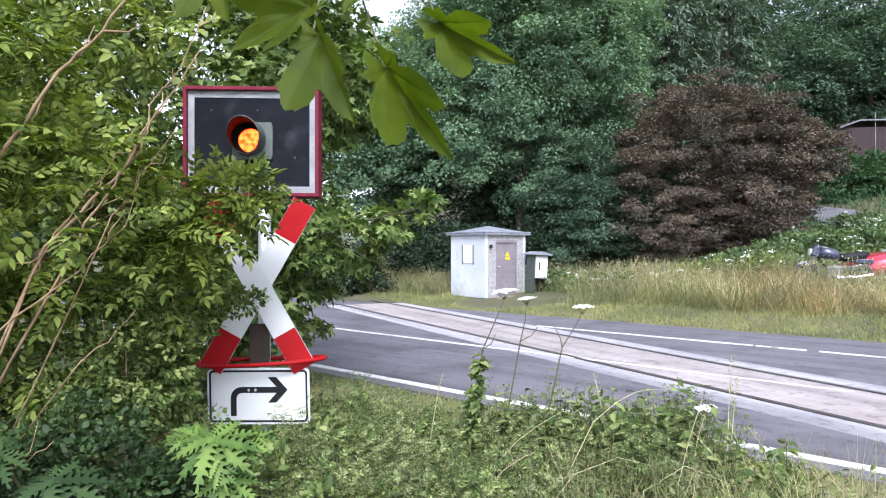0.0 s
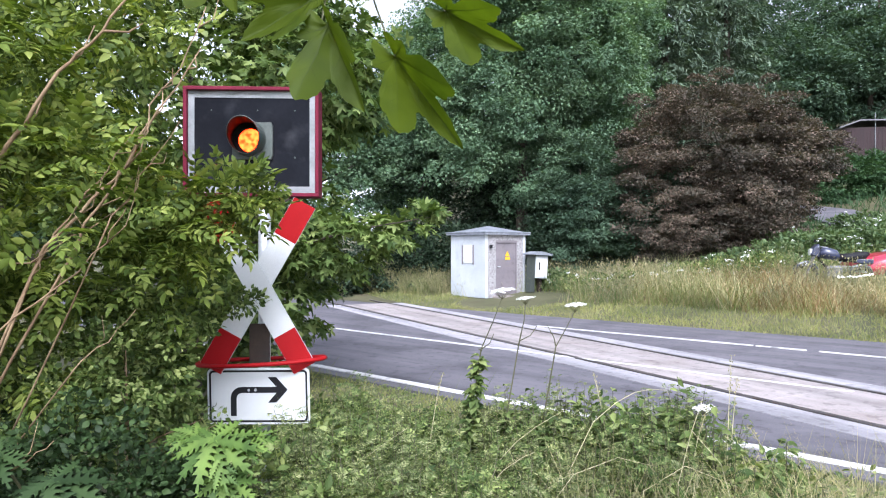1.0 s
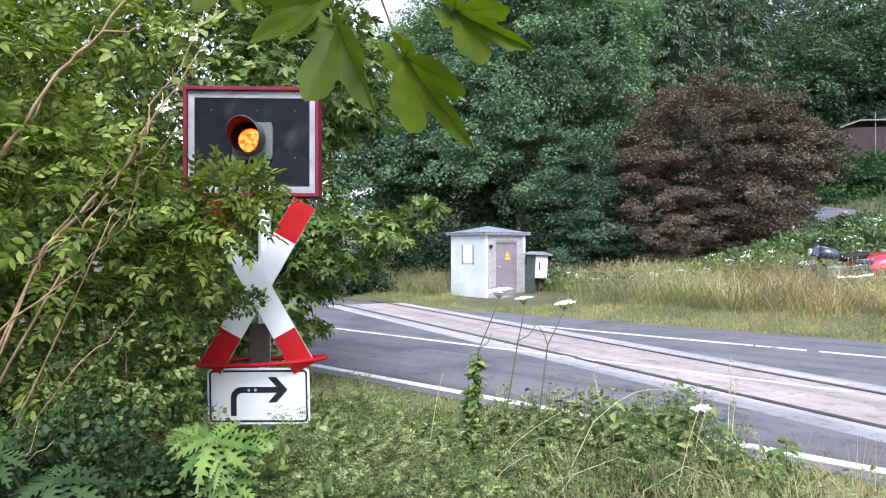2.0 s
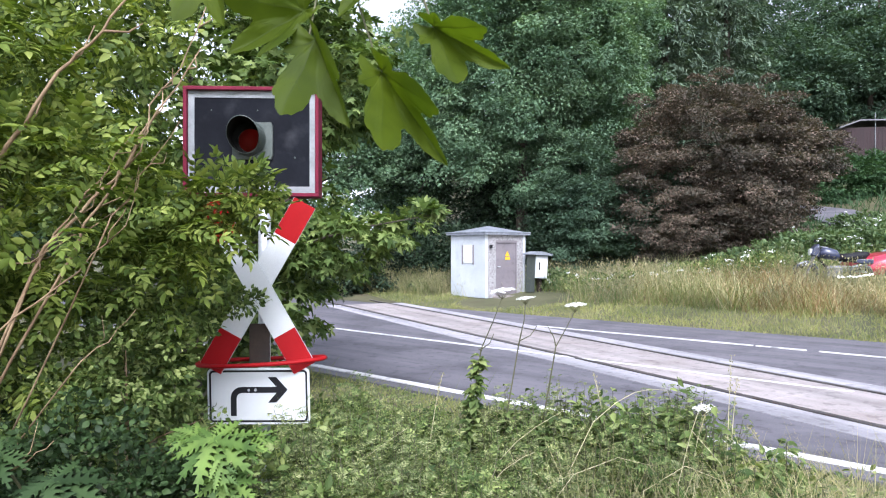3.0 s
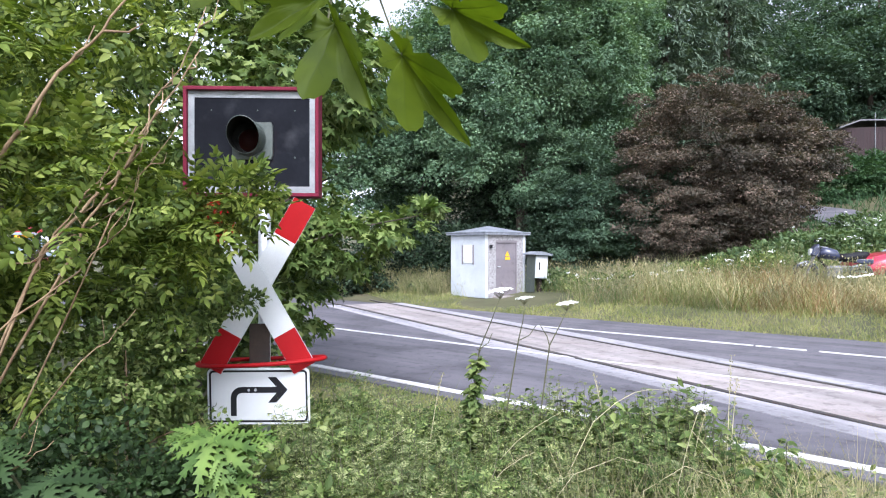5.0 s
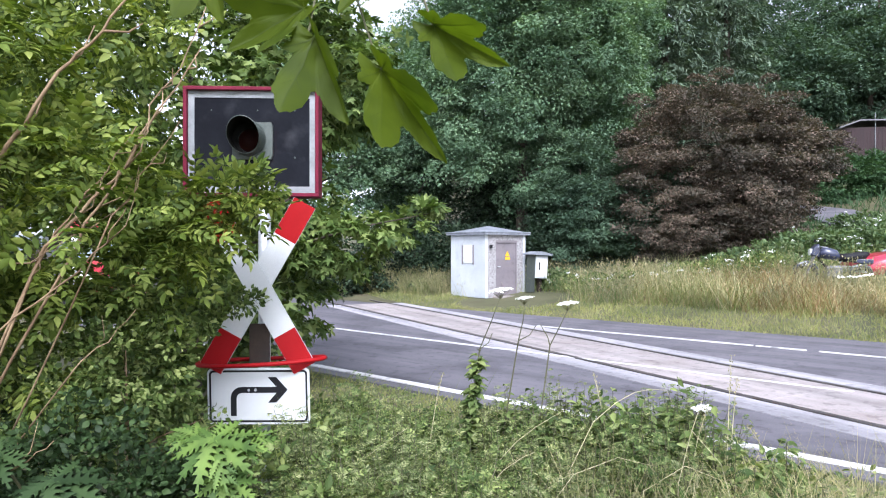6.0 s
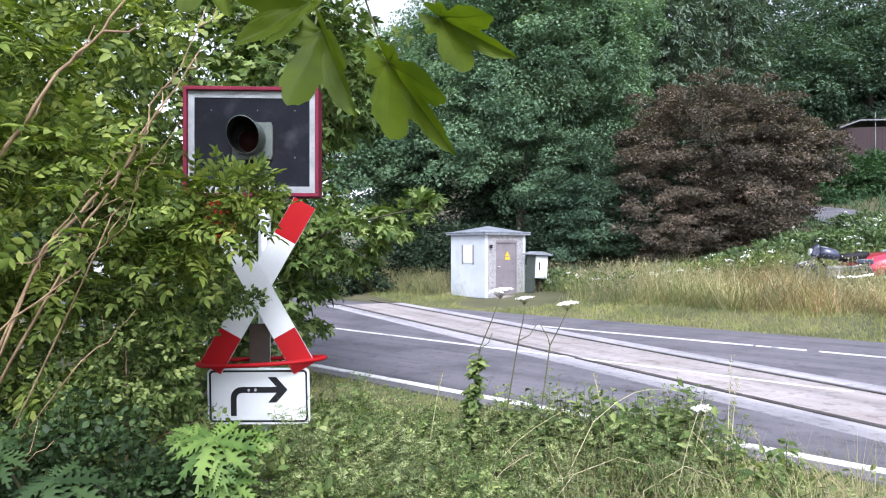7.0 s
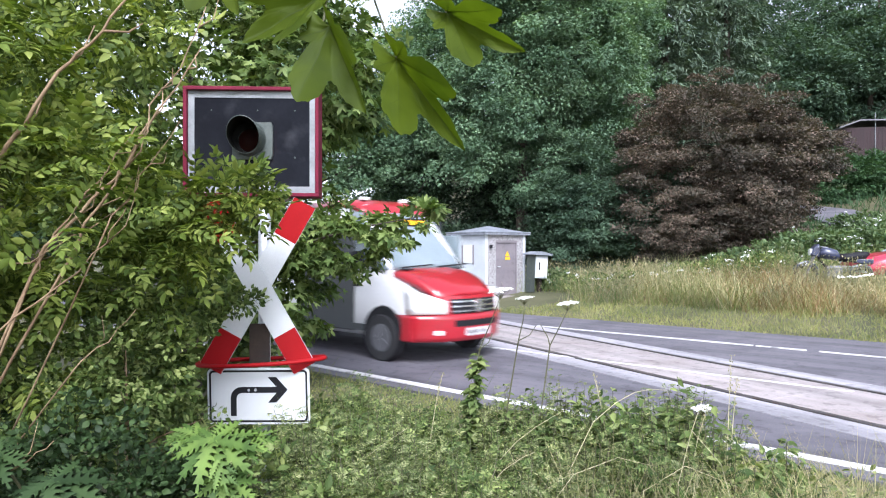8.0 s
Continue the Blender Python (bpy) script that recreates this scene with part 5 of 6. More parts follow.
def flower_stalks():
    rng = np.random.default_rng(21)
    out = []
    out.append((stalk(rng, 0.10, 4.2, [(0.245, 0, 1.315), (0.10, -0.05, 1.0), (0.20, 0.05, 1.08)], (0.12, 0, 0.97), 0.94, "tall hogweed stalk with climbing leaves and white head", (0.075, 0, 0)), 0.25))
    out.append((stalk(rng, 0.30, 4.2, [(0.19, 0, 1.275), (0.26, 0, 1.14)], (0.155, 0, 1.03), 0.45, "thin hogweed stalk with a fading flower head", (0.05, 0)), 0.15))
    out.append((stalk(rng, 0.53, 4.25, [(0.225, 0, 1.245), (0.06, 0, 1.15)], (0.12, 0, 1.0), 0.3, "thin hogweed stalk with a white flower head", (0.06, 0)), 1.0))
    out.append((stalk(rng, 1.43, 3.75, [(-0.03, 0, 0.69)], (-0.02, 0, 0.45), 0.2, "short umbel stalk with a white flower head", (0.055,)), 0.3))
    # long pale stems that arch over the weeds
    for y, pts in ((3.5, [(-0.56, 0.25), (-0.526, 0.436), (-0.44, 0.56), (-0.333, 0.643), (-0.182, 0.748)]), (3.5, [(0.15, 0.3), (0.29, 0.592), (0.37, 0.68), (0.466, 0.754), (0.614, 0.842)]),
                   (3.5, [(0.62, 0.5), (0.757, 0.78), (0.87, 0.876), (0.964, 0.928), (1.044, 0.945), (1.126, 0.939), (1.155, 0.871)]), (3.4, [(1.15, 0.5), (1.21, 0.74), (1.27, 0.92)]), (3.3, [(0.45, 0.35), (0.62, 0.58), (0.83, 0.66), (1.0, 0.62)]),
                   (3.2, [(1.35, 0.4), (1.28, 0.66), (1.14, 0.82)]), (3.3, [(0.95, 0.5), (1.15, 0.62), (1.4, 0.52)])):
        z, x0 = gz(pts[0][0], y), pts[0][0]
        g = thing("grass_stem", pose(x0, y, z), "long pale arching dry grass stem", "grass stem")
        pts = [(0, 0, -0.03)] + [(x - x0, 0.0, h - z) for x, h in pts]
        part("stem", tube(pts, [0.0023 - 0.0015 * i / (len(pts) - 1) for i in range(len(pts))], 5), "straw_stem", g, smooth=True)
    # bare seeding grass stems
    for x, y, h, lx in ((1.56, 3.8, 0.98, 0.01), (1.58, 3.82, 0.85, 0.03), (0.98, 4.0, 0.9, -0.12), (0.1, 3.4, 0.62, 0.35), (0.32, 3.3, 0.55, 0.3), (1.9, 3.9, 0.6, -0.2), (-0.1, 4.1, 0.85, 0.1), (1.3, 3.7, 0.75, 0.1)):
        z = gz(x, y)
        g = thing("grass_stem", pose(x, y, z), "bare pale seeding grass stem", "grass stem")
        pts = [(lx * f ** 2, 0.02 * math.sin(4 * f), h * f - (0.25 * abs(lx)) * f ** 4) for f in (0, 0.25, 0.5, 0.75, 0.9, 1.0)]
        part("stem", tube(pts, [0.003, 0.0026, 0.0022, 0.0016, 0.0012, 0.0008], 5), "straw_stem", g)
        n = 50
        f = rng.uniform(0.78, 1.0, n)
        p = np.stack([lx * f ** 2, 0.02 * np.sin(4 * f), h * f - 0.25 * abs(lx) * f ** 4], 1) + rng.normal(scale=0.006, size=(n, 3))
        scattered("seed_head", shape_oval(0.2), p, np.tile((0.1, 0.0, 1.0), (n, 1)) + rng.normal(scale=0.4, size=(n, 3)), rng.normal(size=(n, 3)), 0.014, "grass_straw", g)
    return out


def herbs():
    """Large cut leaves of young hogweed under the shrub."""
    rng = np.random.default_rng(31)
    sh = shape_hogweed()
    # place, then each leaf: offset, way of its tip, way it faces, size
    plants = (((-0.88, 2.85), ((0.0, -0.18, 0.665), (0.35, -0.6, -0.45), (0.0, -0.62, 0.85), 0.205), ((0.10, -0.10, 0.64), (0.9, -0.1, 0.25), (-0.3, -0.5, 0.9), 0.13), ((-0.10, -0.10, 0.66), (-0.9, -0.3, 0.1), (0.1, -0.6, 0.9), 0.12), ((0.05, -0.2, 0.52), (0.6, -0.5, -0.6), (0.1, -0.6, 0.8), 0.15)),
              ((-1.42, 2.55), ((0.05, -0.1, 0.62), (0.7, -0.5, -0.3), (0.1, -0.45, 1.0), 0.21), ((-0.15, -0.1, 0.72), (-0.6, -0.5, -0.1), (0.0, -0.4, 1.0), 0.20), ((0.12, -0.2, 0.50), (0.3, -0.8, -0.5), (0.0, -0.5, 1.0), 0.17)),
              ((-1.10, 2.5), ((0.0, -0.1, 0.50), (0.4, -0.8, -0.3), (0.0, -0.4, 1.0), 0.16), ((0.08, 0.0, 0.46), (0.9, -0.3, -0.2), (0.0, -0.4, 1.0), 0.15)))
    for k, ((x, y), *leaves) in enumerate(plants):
        h = thing("hogweed_plant", pose(x, y, gz(x, y)), "dark broad-leaved hogweed under the shrub, shade put into its colour" if k else "young hogweed with large jagged bright green leaves", "plant")
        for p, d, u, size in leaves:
            # plants after the first take the leaf colour that holds the shrub's shade
            scattered("leaf", sh, np.array([p]), np.array([d]), np.array([u]), size, "shrub_shade_leaf" if k else "hogweed_leaf", h)
            part("leaf_stalk", tube([(0, 0, -0.03), (p[0] * 0.4, p[1] * 0.2 + 0.05, p[2] * 0.6), p], [0.008, 0.007, 0.005], 6), "stem_green", h)


# ---- hanging maple spray close to the eye ----
def maple_spray():
    e = thing("maple_spray", pose(0, 0.93, 2.0), "hanging maple spray with large green leaves", "branch")
    def folded(shape, left, right):
        """Bends the two halves of a leaf down along its middle vein."""
        v, f = shape
        v = v.copy()
        w = np.where(v[:, 0] > 0, radians(right), radians(left))
        v[:, 2] -= np.abs(v[:, 0]) * np.sin(w)
        v[:, 0] *= np.cos(w)
        return v, f
    # base, size, way of the middle lobe from straight down, turn, lean to the eye, droop, fold of the two halves
    for i, (x, z, size, roll, turn, dy, side, fl, fr) in enumerate(((-0.134, -0.036, 0.135, 23, 8, -0.15, 0.3, 28, 70), (-0.046, -0.076, 0.158, 35, 8, -0.10, 0.2, 58, 68), (0.024, -0.010, 0.125, 58, 8, -0.2, 0.3, 42, 75),
                                                                  (-0.285, 0.072, 0.10, 22, 20, 0.0, 0.6, 20, 40), (-0.05, 0.075, 0.095, -30, 30, 0.0, 0.6, 30, 30), (-0.155, 0.012, 0.118, -56, 10, -0.05, 0.4, 45, 40))):
        rl, tn = radians(roll), radians(turn)
        al = Vector((math.sin(rl), dy, -math.cos(rl))).normalized()
        across = Vector((math.cos(rl) * math.cos(tn), -math.sin(tn), math.sin(rl) * math.cos(tn)))
        up = across.cross(al)
        at = np.array([(x, 0.014 * (i % 3), z)])
        lf = scattered("leaf", folded(shape_big_maple(side), fl, fr), at, np.array([tuple(al)]), np.array([tuple(up)]), size, "maple_near", e)
        scattered("vein", folded(shape_veins(side), fl, fr), at, np.array([tuple(al)]), np.array([tuple(up)]), size, "maple_vein", lf, "darker green leaf veins")
        lf.data.polygons.foreach_set("use_smooth", [True] * len(lf.data.polygons))
    part("leaf_stalk", tube([(-0.045, 0.012, -0.076), (-0.06, 0.02, -0.04), (-0.08, 0.03, 0.02), (-0.10, 0.05, 0.15)], [0.0016, 0.0014, 0.0014, 0.0016], 6), "stem_green", e)
    part("leaf_stalk", tube([(-0.144, 0.0, -0.036), (-0.135, 0.03, 0.05), (-0.11, 0.05, 0.15)], 0.0015, 6), "stem_green", e)
    part("leaf_stalk", tube([(0.024, 0.028, -0.014), (0.0, 0.04, 0.06), (-0.10, 0.05, 0.16)], 0.0015, 6), "stem_green", e)
    part("twig", tube([(0.3, 0.15, 0.5), (0.0, 0.07, 0.25), (-0.10, 0.05, 0.15)], [0.004, 0.003, 0.002], 6), "twig", e)
    return e


# ---- things on the far bank ----
def motorbike():
    x, y = 10.3, 18.4
    b = thing("motorcycle", pose(x, y, gz(x, y), 0, -3, 172), "dark blue motorcycle parked in tall grass", "motorcycle")
    for wx in (0.68, -0.68):
        w = part("wheel", tube([(wx + 0.27 * math.cos(k * math.tau / 20), 0, 0.31 + 0.27 * math.sin(k * math.tau / 20)) for k in range(21)], 0.05, 8), "tyre", b, smooth=True)
        for k in range(5):
            a = k * math.tau / 5
            part("spoke", tube([(wx, 0, 0.31), (wx + 0.25 * math.cos(a), 0, 0.31 + 0.25 * math.sin(a))], 0.012, 5), "chrome", w)
        part("mudguard", tube([(wx + 0.34 * math.cos(a), 0, 0.31 + 0.34 * math.sin(a)) for a in (0.4, 0.9, 1.57, 2.2, 2.7)], [0.03, 0.05, 0.06, 0.05, 0.03], 8), "van_dark", b)
    for s in (-0.07, 0.07):
        part("fork", tube([(0.68, s, 0.31), (0.46, s, 0.98)], 0.025, 7), "rim", b)
    part("frame", tube([(0.44, 0, 0.85), (0.1, 0, 0.45), (-0.25, 0, 0.42), (-0.68, 0, 0.33)], 0.03, 6), "black", b)
    part("engine", box(-0.2, 0.22, -0.15, 0.15, 0.25, 0.6, 0.05), "rim", b)
    part("fuel_tank", tube([(0.42, 0, 0.88), (0.25, 0, 0.93), (0.0, 0, 0.88), (-0.12, 0, 0.8)], [0.07, 0.16, 0.15, 0.08], 12), "bike_blue", b, "dark blue fuel tank", True)
    part("seat", tube([(-0.08, 0, 0.82), (-0.35, 0, 0.82), (-0.7, 0, 0.9), (-0.85, 0, 0.97)], [0.09, 0.13, 0.12, 0.04], 10), "black", b, "black seat", True)
    part("tail", box(-0.95, -0.5, -0.1, 0.1, 0.7, 0.82, 0.03), "bike_blue", b)
    part("handlebar", tube([(0.3, -0.36, 1.06), (0.42, -0.2, 1.08), (0.45, 0, 1.0), (0.42, 0.2, 1.08), (0.3, 0.36, 1.06)], 0.018, 6), "chrome", b)
    for s in (-0.33, 0.33):
        part("mirror", box(0.36, 0.39, s - 0.06, s + 0.06, 1.2, 1.28, 0.01), "black", b)
    part("headlight", tube([(0.48, 0, 0.93), (0.62, 0, 0.93)], [0.07, 0.095], 12), "lamp_clear", b)
    part("fairing", prism([(0.40, 0.8), (0.62, 0.85), (0.56, 1.05), (0.44, 1.16), (0.40, 1.1)], -0.12, 0.12, 0.02), "bike_blue", b, "dark blue front fairing")
    part("exhaust", tube([(0.0, 0.16, 0.3), (-0.5, 0.17, 0.33), (-0.9, 0.17, 0.42)], [0.03, 0.05, 0.05], 8), "chrome", b)


def loft(sections, mats=None):
    """Joins sections (lists of points, alike in number) into one skin with closed ends."""
    bm = bmesh.new()
    rings = [[bm.verts.new(p) for p in s] for s in sections]
    n = len(rings[0])
    for a, b in zip(rings, rings[1:]):
        for k in range(n):
            bm.faces.new((a[k], a[(k + 1) % n], b[(k + 1) % n], b[k]))
    bm.faces.new(rings[0][::-1])
    bm.faces.new(rings[-1])
    bmesh.ops.recalc_face_normals(bm, faces=bm.faces)
    return bm


def mirrored(half):
    return half + [(x, -y, z) for x, y, z in half[::-1]]


def parked_car():
    x, y = 11.12, 19.0
    c = thing("parked_car", pose(x, y, gz(x, y), 0, -1, 176), "red car parked in the tall grass", "car")
    secs = []
    for sx, hw, zt in ((0.0, 0.62, 0.55), (-0.12, 0.75, 0.68), (-0.9, 0.82, 0.86), (-1.3, 0.83, 0.90), (-3.6, 0.83, 0.92), (-4.1, 0.78, 0.85), (-4.2, 0.7, 0.7)):
        secs.append(mirrored([(sx, hw * 0.95, 0.25), (sx, hw, 0.45), (sx, hw * 0.98, zt - 0.14), (sx, hw * 0.85, zt - 0.02), (sx, hw * 0.4, zt)]))
    part("body", loft(secs), "car_red", c, smooth=True)
    part("cabin", loft([mirrored([(sx, hw, 0.88), (sx, hw * 0.9, zt - 0.08), (sx, hw * 0.6, zt)]) for sx, hw, zt in ((-1.2, 0.74, 0.93), (-1.95, 0.76, 1.38), (-3.2, 0.76, 1.38), (-3.8, 0.72, 0.95))]), "windscreen", c, "dark glazed cabin")
    part("roof", box(-3.2, -1.95, -0.6, 0.6, 1.375, 1.41, 0.015), "car_red", c)
    for wx in (-0.78, -3.35):
        for s in (-1, 1):
            bm = wheel_bm(0, 0.29, -0.09, 0.09, 22)
            bm.transform(pose(wx, s * 0.77, 0.29))
            w = part("wheel", bm, "tyre", c)
            bm = wheel_bm(0, 0.18, -0.10, 0.10, 16)
            bm.transform(pose(wx, s * 0.77, 0.29))
            part("rim", bm, "rim", w)
    for s in (-1, 1):
        part("headlight", box(-0.14, -0.03, s * 0.52 - 0.15, s * 0.52 + 0.15, 0.52, 0.66, 0.02), "lamp_clear", c)
    part("bumper", box(-0.2, 0.05, -0.72, 0.72, 0.3, 0.47, 0.04), "van_white", c, "pale front bumper")


# ---- van ----
def nose(y, z):
    """How far back the van's front lies, across and up."""
    return -0.02 - 0.42 * abs(y / 0.97) ** 2.7 - 0.16 * max(0.0, z - 0.78) ** 1.2 - 0.10 * max(0.0, 0.55 - z)


def wrap(y0, y1, z0, z1, proud=0.01, thick=0.08, n=18, rows=4):
    """A curved panel that follows the van's front; z0 and z1 may be functions of y."""
    f0 = z0 if callable(z0) else (lambda y: z0)
    f1 = z1 if callable(z1) else (lambda y: z1)
    bm = bmesh.new()
    front, back = [], []
    for i in range(n + 1):
        y = y0 + (y1 - y0) * i / n
        zs = [f0(y) + (f1(y) - f0(y)) * k / rows for k in range(rows + 1)]
        front.append([bm.verts.new((nose(y, z) + proud, y, z)) for z in zs])
        back.append([bm.verts.new((nose(y, z) - thick, y * 0.985, z)) for z in zs])
    for i in range(n):
        for k in range(rows):
            bm.faces.new((front[i][k], front[i + 1][k], front[i + 1][k + 1], front[i][k + 1]))
            bm.faces.new((back[i][k], back[i][k + 1], back[i + 1][k + 1], back[i + 1][k]))
        bm.faces.new((front[i][0], back[i][0], back[i + 1][0], front[i + 1][0]))
        bm.faces.new((front[i][rows], front[i + 1][rows], back[i + 1][rows], back[i][rows]))
    for i in (0, n):
        for k in range(rows):
            bm.faces.new((front[i][k], front[i][k + 1], back[i][k + 1], back[i][k]))
    bmesh.ops.recalc_face_normals(bm, faces=bm.faces)
    return bm


def van():
    v = thing("minibus", pose(0, 0, 0), "red and white minibus driving over the crossing", "minibus")
    secs = []
    for x, hw, zb in ((-5.95, 0.94, 1.34), (-5.8, 0.98, 1.36), (-2.0, 0.985, 1.36), (-1.4, 0.98, 1.36), (-1.05, 0.97, 1.29), (-0.75, 0.955, 1.16), (-0.55, 0.93, 1.03), (-0.45, 0.84, 0.93)):
        secs.append(mirrored([(x, hw - 0.10, 0.34), (x, hw - 0.01, 0.42), (x, hw, 0.7), (x, hw - 0.01, zb - 0.16), (x, hw - 0.07, zb - 0.03), (x, hw * 0.5, zb)]))
    part("body", loft(secs), "van_white", v, "white lower body", True)
    secs = []
    for x, hw, zt in ((-5.95, 0.90, 2.28), (-5.75, 0.95, 2.42), (-2.15, 0.95, 2.44), (-1.82, 0.93, 2.36), (-1.57, 0.92, 2.10), (-1.27, 0.90, 1.70), (-0.98, 0.86, 1.30)):
        h = zt - 1.2
        secs.append(mirrored([(x, hw, 1.2), (x, hw - 0.02, 1.2 + h * 0.35), (x, hw - 0.02 - 0.07 * h, 1.2 + h * 0.72), (x, hw - 0.05 - 0.10 * h, 1.2 + h * 0.92), (x, hw - 0.14 - 0.12 * h, zt - 0.005), (x, hw * 0.4, zt + 0.01)]))
    part("cab", loft(secs), "van_white", v, "white upper body", True)
    # red roof front, bonnet and bumper
    secs = [mirrored([(x, hw, z), (x, hw - 0.06, z + 0.10), (x, hw * 0.5, z + 0.14)]) for x, hw, z in ((-3.1, 0.80, 2.325), (-2.15, 0.80, 2.325), (-1.85, 0.79, 2.26), (-1.66, 0.76, 2.14))]
    part("roof_front", loft(secs), "van_red", v, "red roof front", True)
    part("pillar_band", box(-2.25, -2.05, -0.945, 0.945, 1.36, 2.1), "van_red", v)
    bm = bmesh.new()
    rows_ = []
    for i in range(9):
        f = i / 8
        x = -1.14 + f * 0.93
        z = 1.315 - 0.02 * f - 0.33 * f ** 1.9
        hw = 0.80 - 0.20 * f ** 2.2
        rows_.append([bm.verts.new((x + 0.10 * (1 - (k / 6 - 1) ** 2) * f, hw * (k / 6 - 1), z + 0.055 - 0.055 * (k / 6 - 1) ** 4 + (0.012 if 3 <= k <= 9 else 0))) for k in range(13)])
    for a, b in zip(rows_, rows_[1:]):
        for k in range(12):
            bm.faces.new((a[k], a[k + 1], b[k + 1], b[k]))
    ext = bmesh.ops.extrude_face_region(bm, geom=list(bm.faces))
    for e in ext["geom"]:
        if isinstance(e, bmesh.types.BMVert):
            e.co.z -= 0.09
    bmesh.ops.recalc_face_normals(bm, faces=bm.faces)
    hood = part("bonnet", bm, "van_red", v, "red bonnet", True)
    for s in (-1, 1):
        bm = box(-0.05, 0.05, -0.13, 0.13, 0, 0.012, 0.004)
        bm.transform(pose(-0.93, s * 0.5, 1.335, 0, 8, 0))
        part("air_slot", bm, "black", hood)
    part("nose_panel", wrap(-0.60, 0.60, 0.67, 0.97, 0.0, 0.15), "van_red", v)
    part("bumper", wrap(-0.985, 0.985, 0.32, 0.70, 0.035, 0.30, 26, 6), "van_red", v, "red front bumper", True)
    for s in (-1, 1):
        part("bumper_side", box(-0.62, -0.42, s * 0.972 - 0.025, s * 0.975 + 0.025, 0.33, 0.69, 0.02), "van_red", v)
        hl = wrap(s * 0.56, s * 0.955, 0.715, lambda y: 0.87 + 0.42 * (abs(y) - 0.5), 0.02, 0.16, 10)
        part("headlight", hl, "lamp_clear", v, "clear glass headlight", True)
        part("fog_lamp", wrap(s * 0.62, s * 0.74, 0.42, 0.48, 0.045, 0.03, 5), "lamp_clear", v)
    part("lower_grille", wrap(-0.46, 0.46, 0.53, 0.62, 0.042, 0.02), "black", v)
    gr = part("grille", wrap(-0.5, 0.5, 0.715, 0.925, 0.012, 0.02), "black", v, "dark radiator grille")
    for z in (0.75, 0.82, 0.89):
        part("grille_bar", wrap(-0.49, 0.49, z - 0.012, z + 0.012, 0.022, 0.012), "chrome", gr)
    bm = tube([(-0.03, 0, 0.82), (0.03, 0, 0.82)], 0.1, 20)
    part("round_badge", bm, "chrome", gr)
    pl = part("number_plate", wrap(-0.26, 0.26, 0.39, 0.50, 0.05, 0.01), "van_white", v, "white plate with grey bars")
    for y in (-0.18, -0.06, 0.10):
        part("plate_bar", wrap(y - 0.045, y + 0.045, 0.42, 0.47, 0.056, 0.005, 3), "door_grey", pl)
    # windscreen on the slope
    bm = bmesh.new()
    g = []
    for i in range(9):
        f = i / 8
        z = 1.335 + f * 0.90
        g.append([bm.verts.new((-1.0 - 0.70 * f + 0.16 * (1 - (k / 6 - 1) ** 2) * (1 - 0.3 * f) - 0.05, (0.90 - 0.10 * f) * (k / 6 - 1), z)) for k in range(13)])
    for a, b in zip(g, g[1:]):
        for k in range(12):
            bm.faces.new((a[k], a[k + 1], b[k + 1], b[k]))
    ext = bmesh.ops.extrude_face_region(bm, geom=list(bm.faces))
    for e in ext["geom"]:
        if isinstance(e, bmesh.types.BMVert):
            e.co.x -= 0.30
    bmesh.ops.recalc_face_normals(bm, faces=bm.faces)
    ws = part("windscreen", bm, "windscreen", v, "windscreen, the sky's reflection put into its pale colour", True)
    for y0, y1 in ((-0.7, -0.05), (0.1, 0.75)):
        part("wiper", tube([(-0.90 - 0.02, y0, 1.37), (-0.87, y1, 1.41)], 0.012, 5), "black", ws)
    part("destination_display", box(-1.53, -1.45, -0.45, 0.45, 2.02, 2.14), "black", ws)
    for i in range(6):
        part("display_bar", box(-1.455, -1.445, -0.38 + i * 0.13, -0.29 + i * 0.13, 2.045, 2.115), "display_amber", ws)
    # sides
    for s in (-1, 1):
        y = s * 0.955
        part("side_window", box(-1.63, -1.20, y - 0.04, y + 0.012, 1.40, 1.88, 0.02), "windscreen", v)
        part("side_window", box(-5.6, -3.15, s * 0.93 - 0.04, s * 0.93 + 0.012, 1.42, 2.08, 0.02), "windscreen", v)
        d = part("sliding_door", box(-3.05, -1.66, s * 0.975 - 0.03, s * 0.975 + 0.022, 0.40, 2.12, 0.02), "van_dark", v, "dark grey entrance door")
        part("door_window", box(-2.9, -1.8, s * 0.975 - 0.02, s * 0.975 + 0.03, 0.75, 2.0, 0.02), "windscreen", d)
        part("door_handle", box(-1.62, -1.50, s * 1.0 - 0.02, s * 1.0 + 0.015, 1.08, 1.12, 0.008), "black", v)
        part("rub_strip", box(-5.8, -1.42, s * 0.99 - 0.012, s * 0.99 + 0.010, 0.42, 0.52, 0.008), "van_dark", v)
        m = part("mirror", box(-1.52, -1.38, s * 1.1 - 0.09, s * 1.1 + 0.09, 1.36, 1.62, 0.04), "black", v)
        part("mirror_arm", tube([(-1.36, s * 0.93, 1.42), (-1.45, s * 1.05, 1.5)], 0.025, 6), "black", m)
        for wx in (-1.02, -4.55):
            bm = wheel_bm(0, 0.42, -0.03, 0.03, 30)
            bm.transform(pose(wx, s * 0.965, 0.40))
            part("wheel_arch", bm, "black", v)
    part("roof_unit", box(-4.2, -3.1, -0.45, 0.45, 2.42, 2.54, 0.06), "van_white", v, "white roof air unit")
    for y in (-0.45, 0.45):
        part("marker_lamp", box(-2.10, -1.97, y - 0.07, y + 0.07, 2.44, 2.50, 0.02), "lamp_clear", v)
    wheels = []
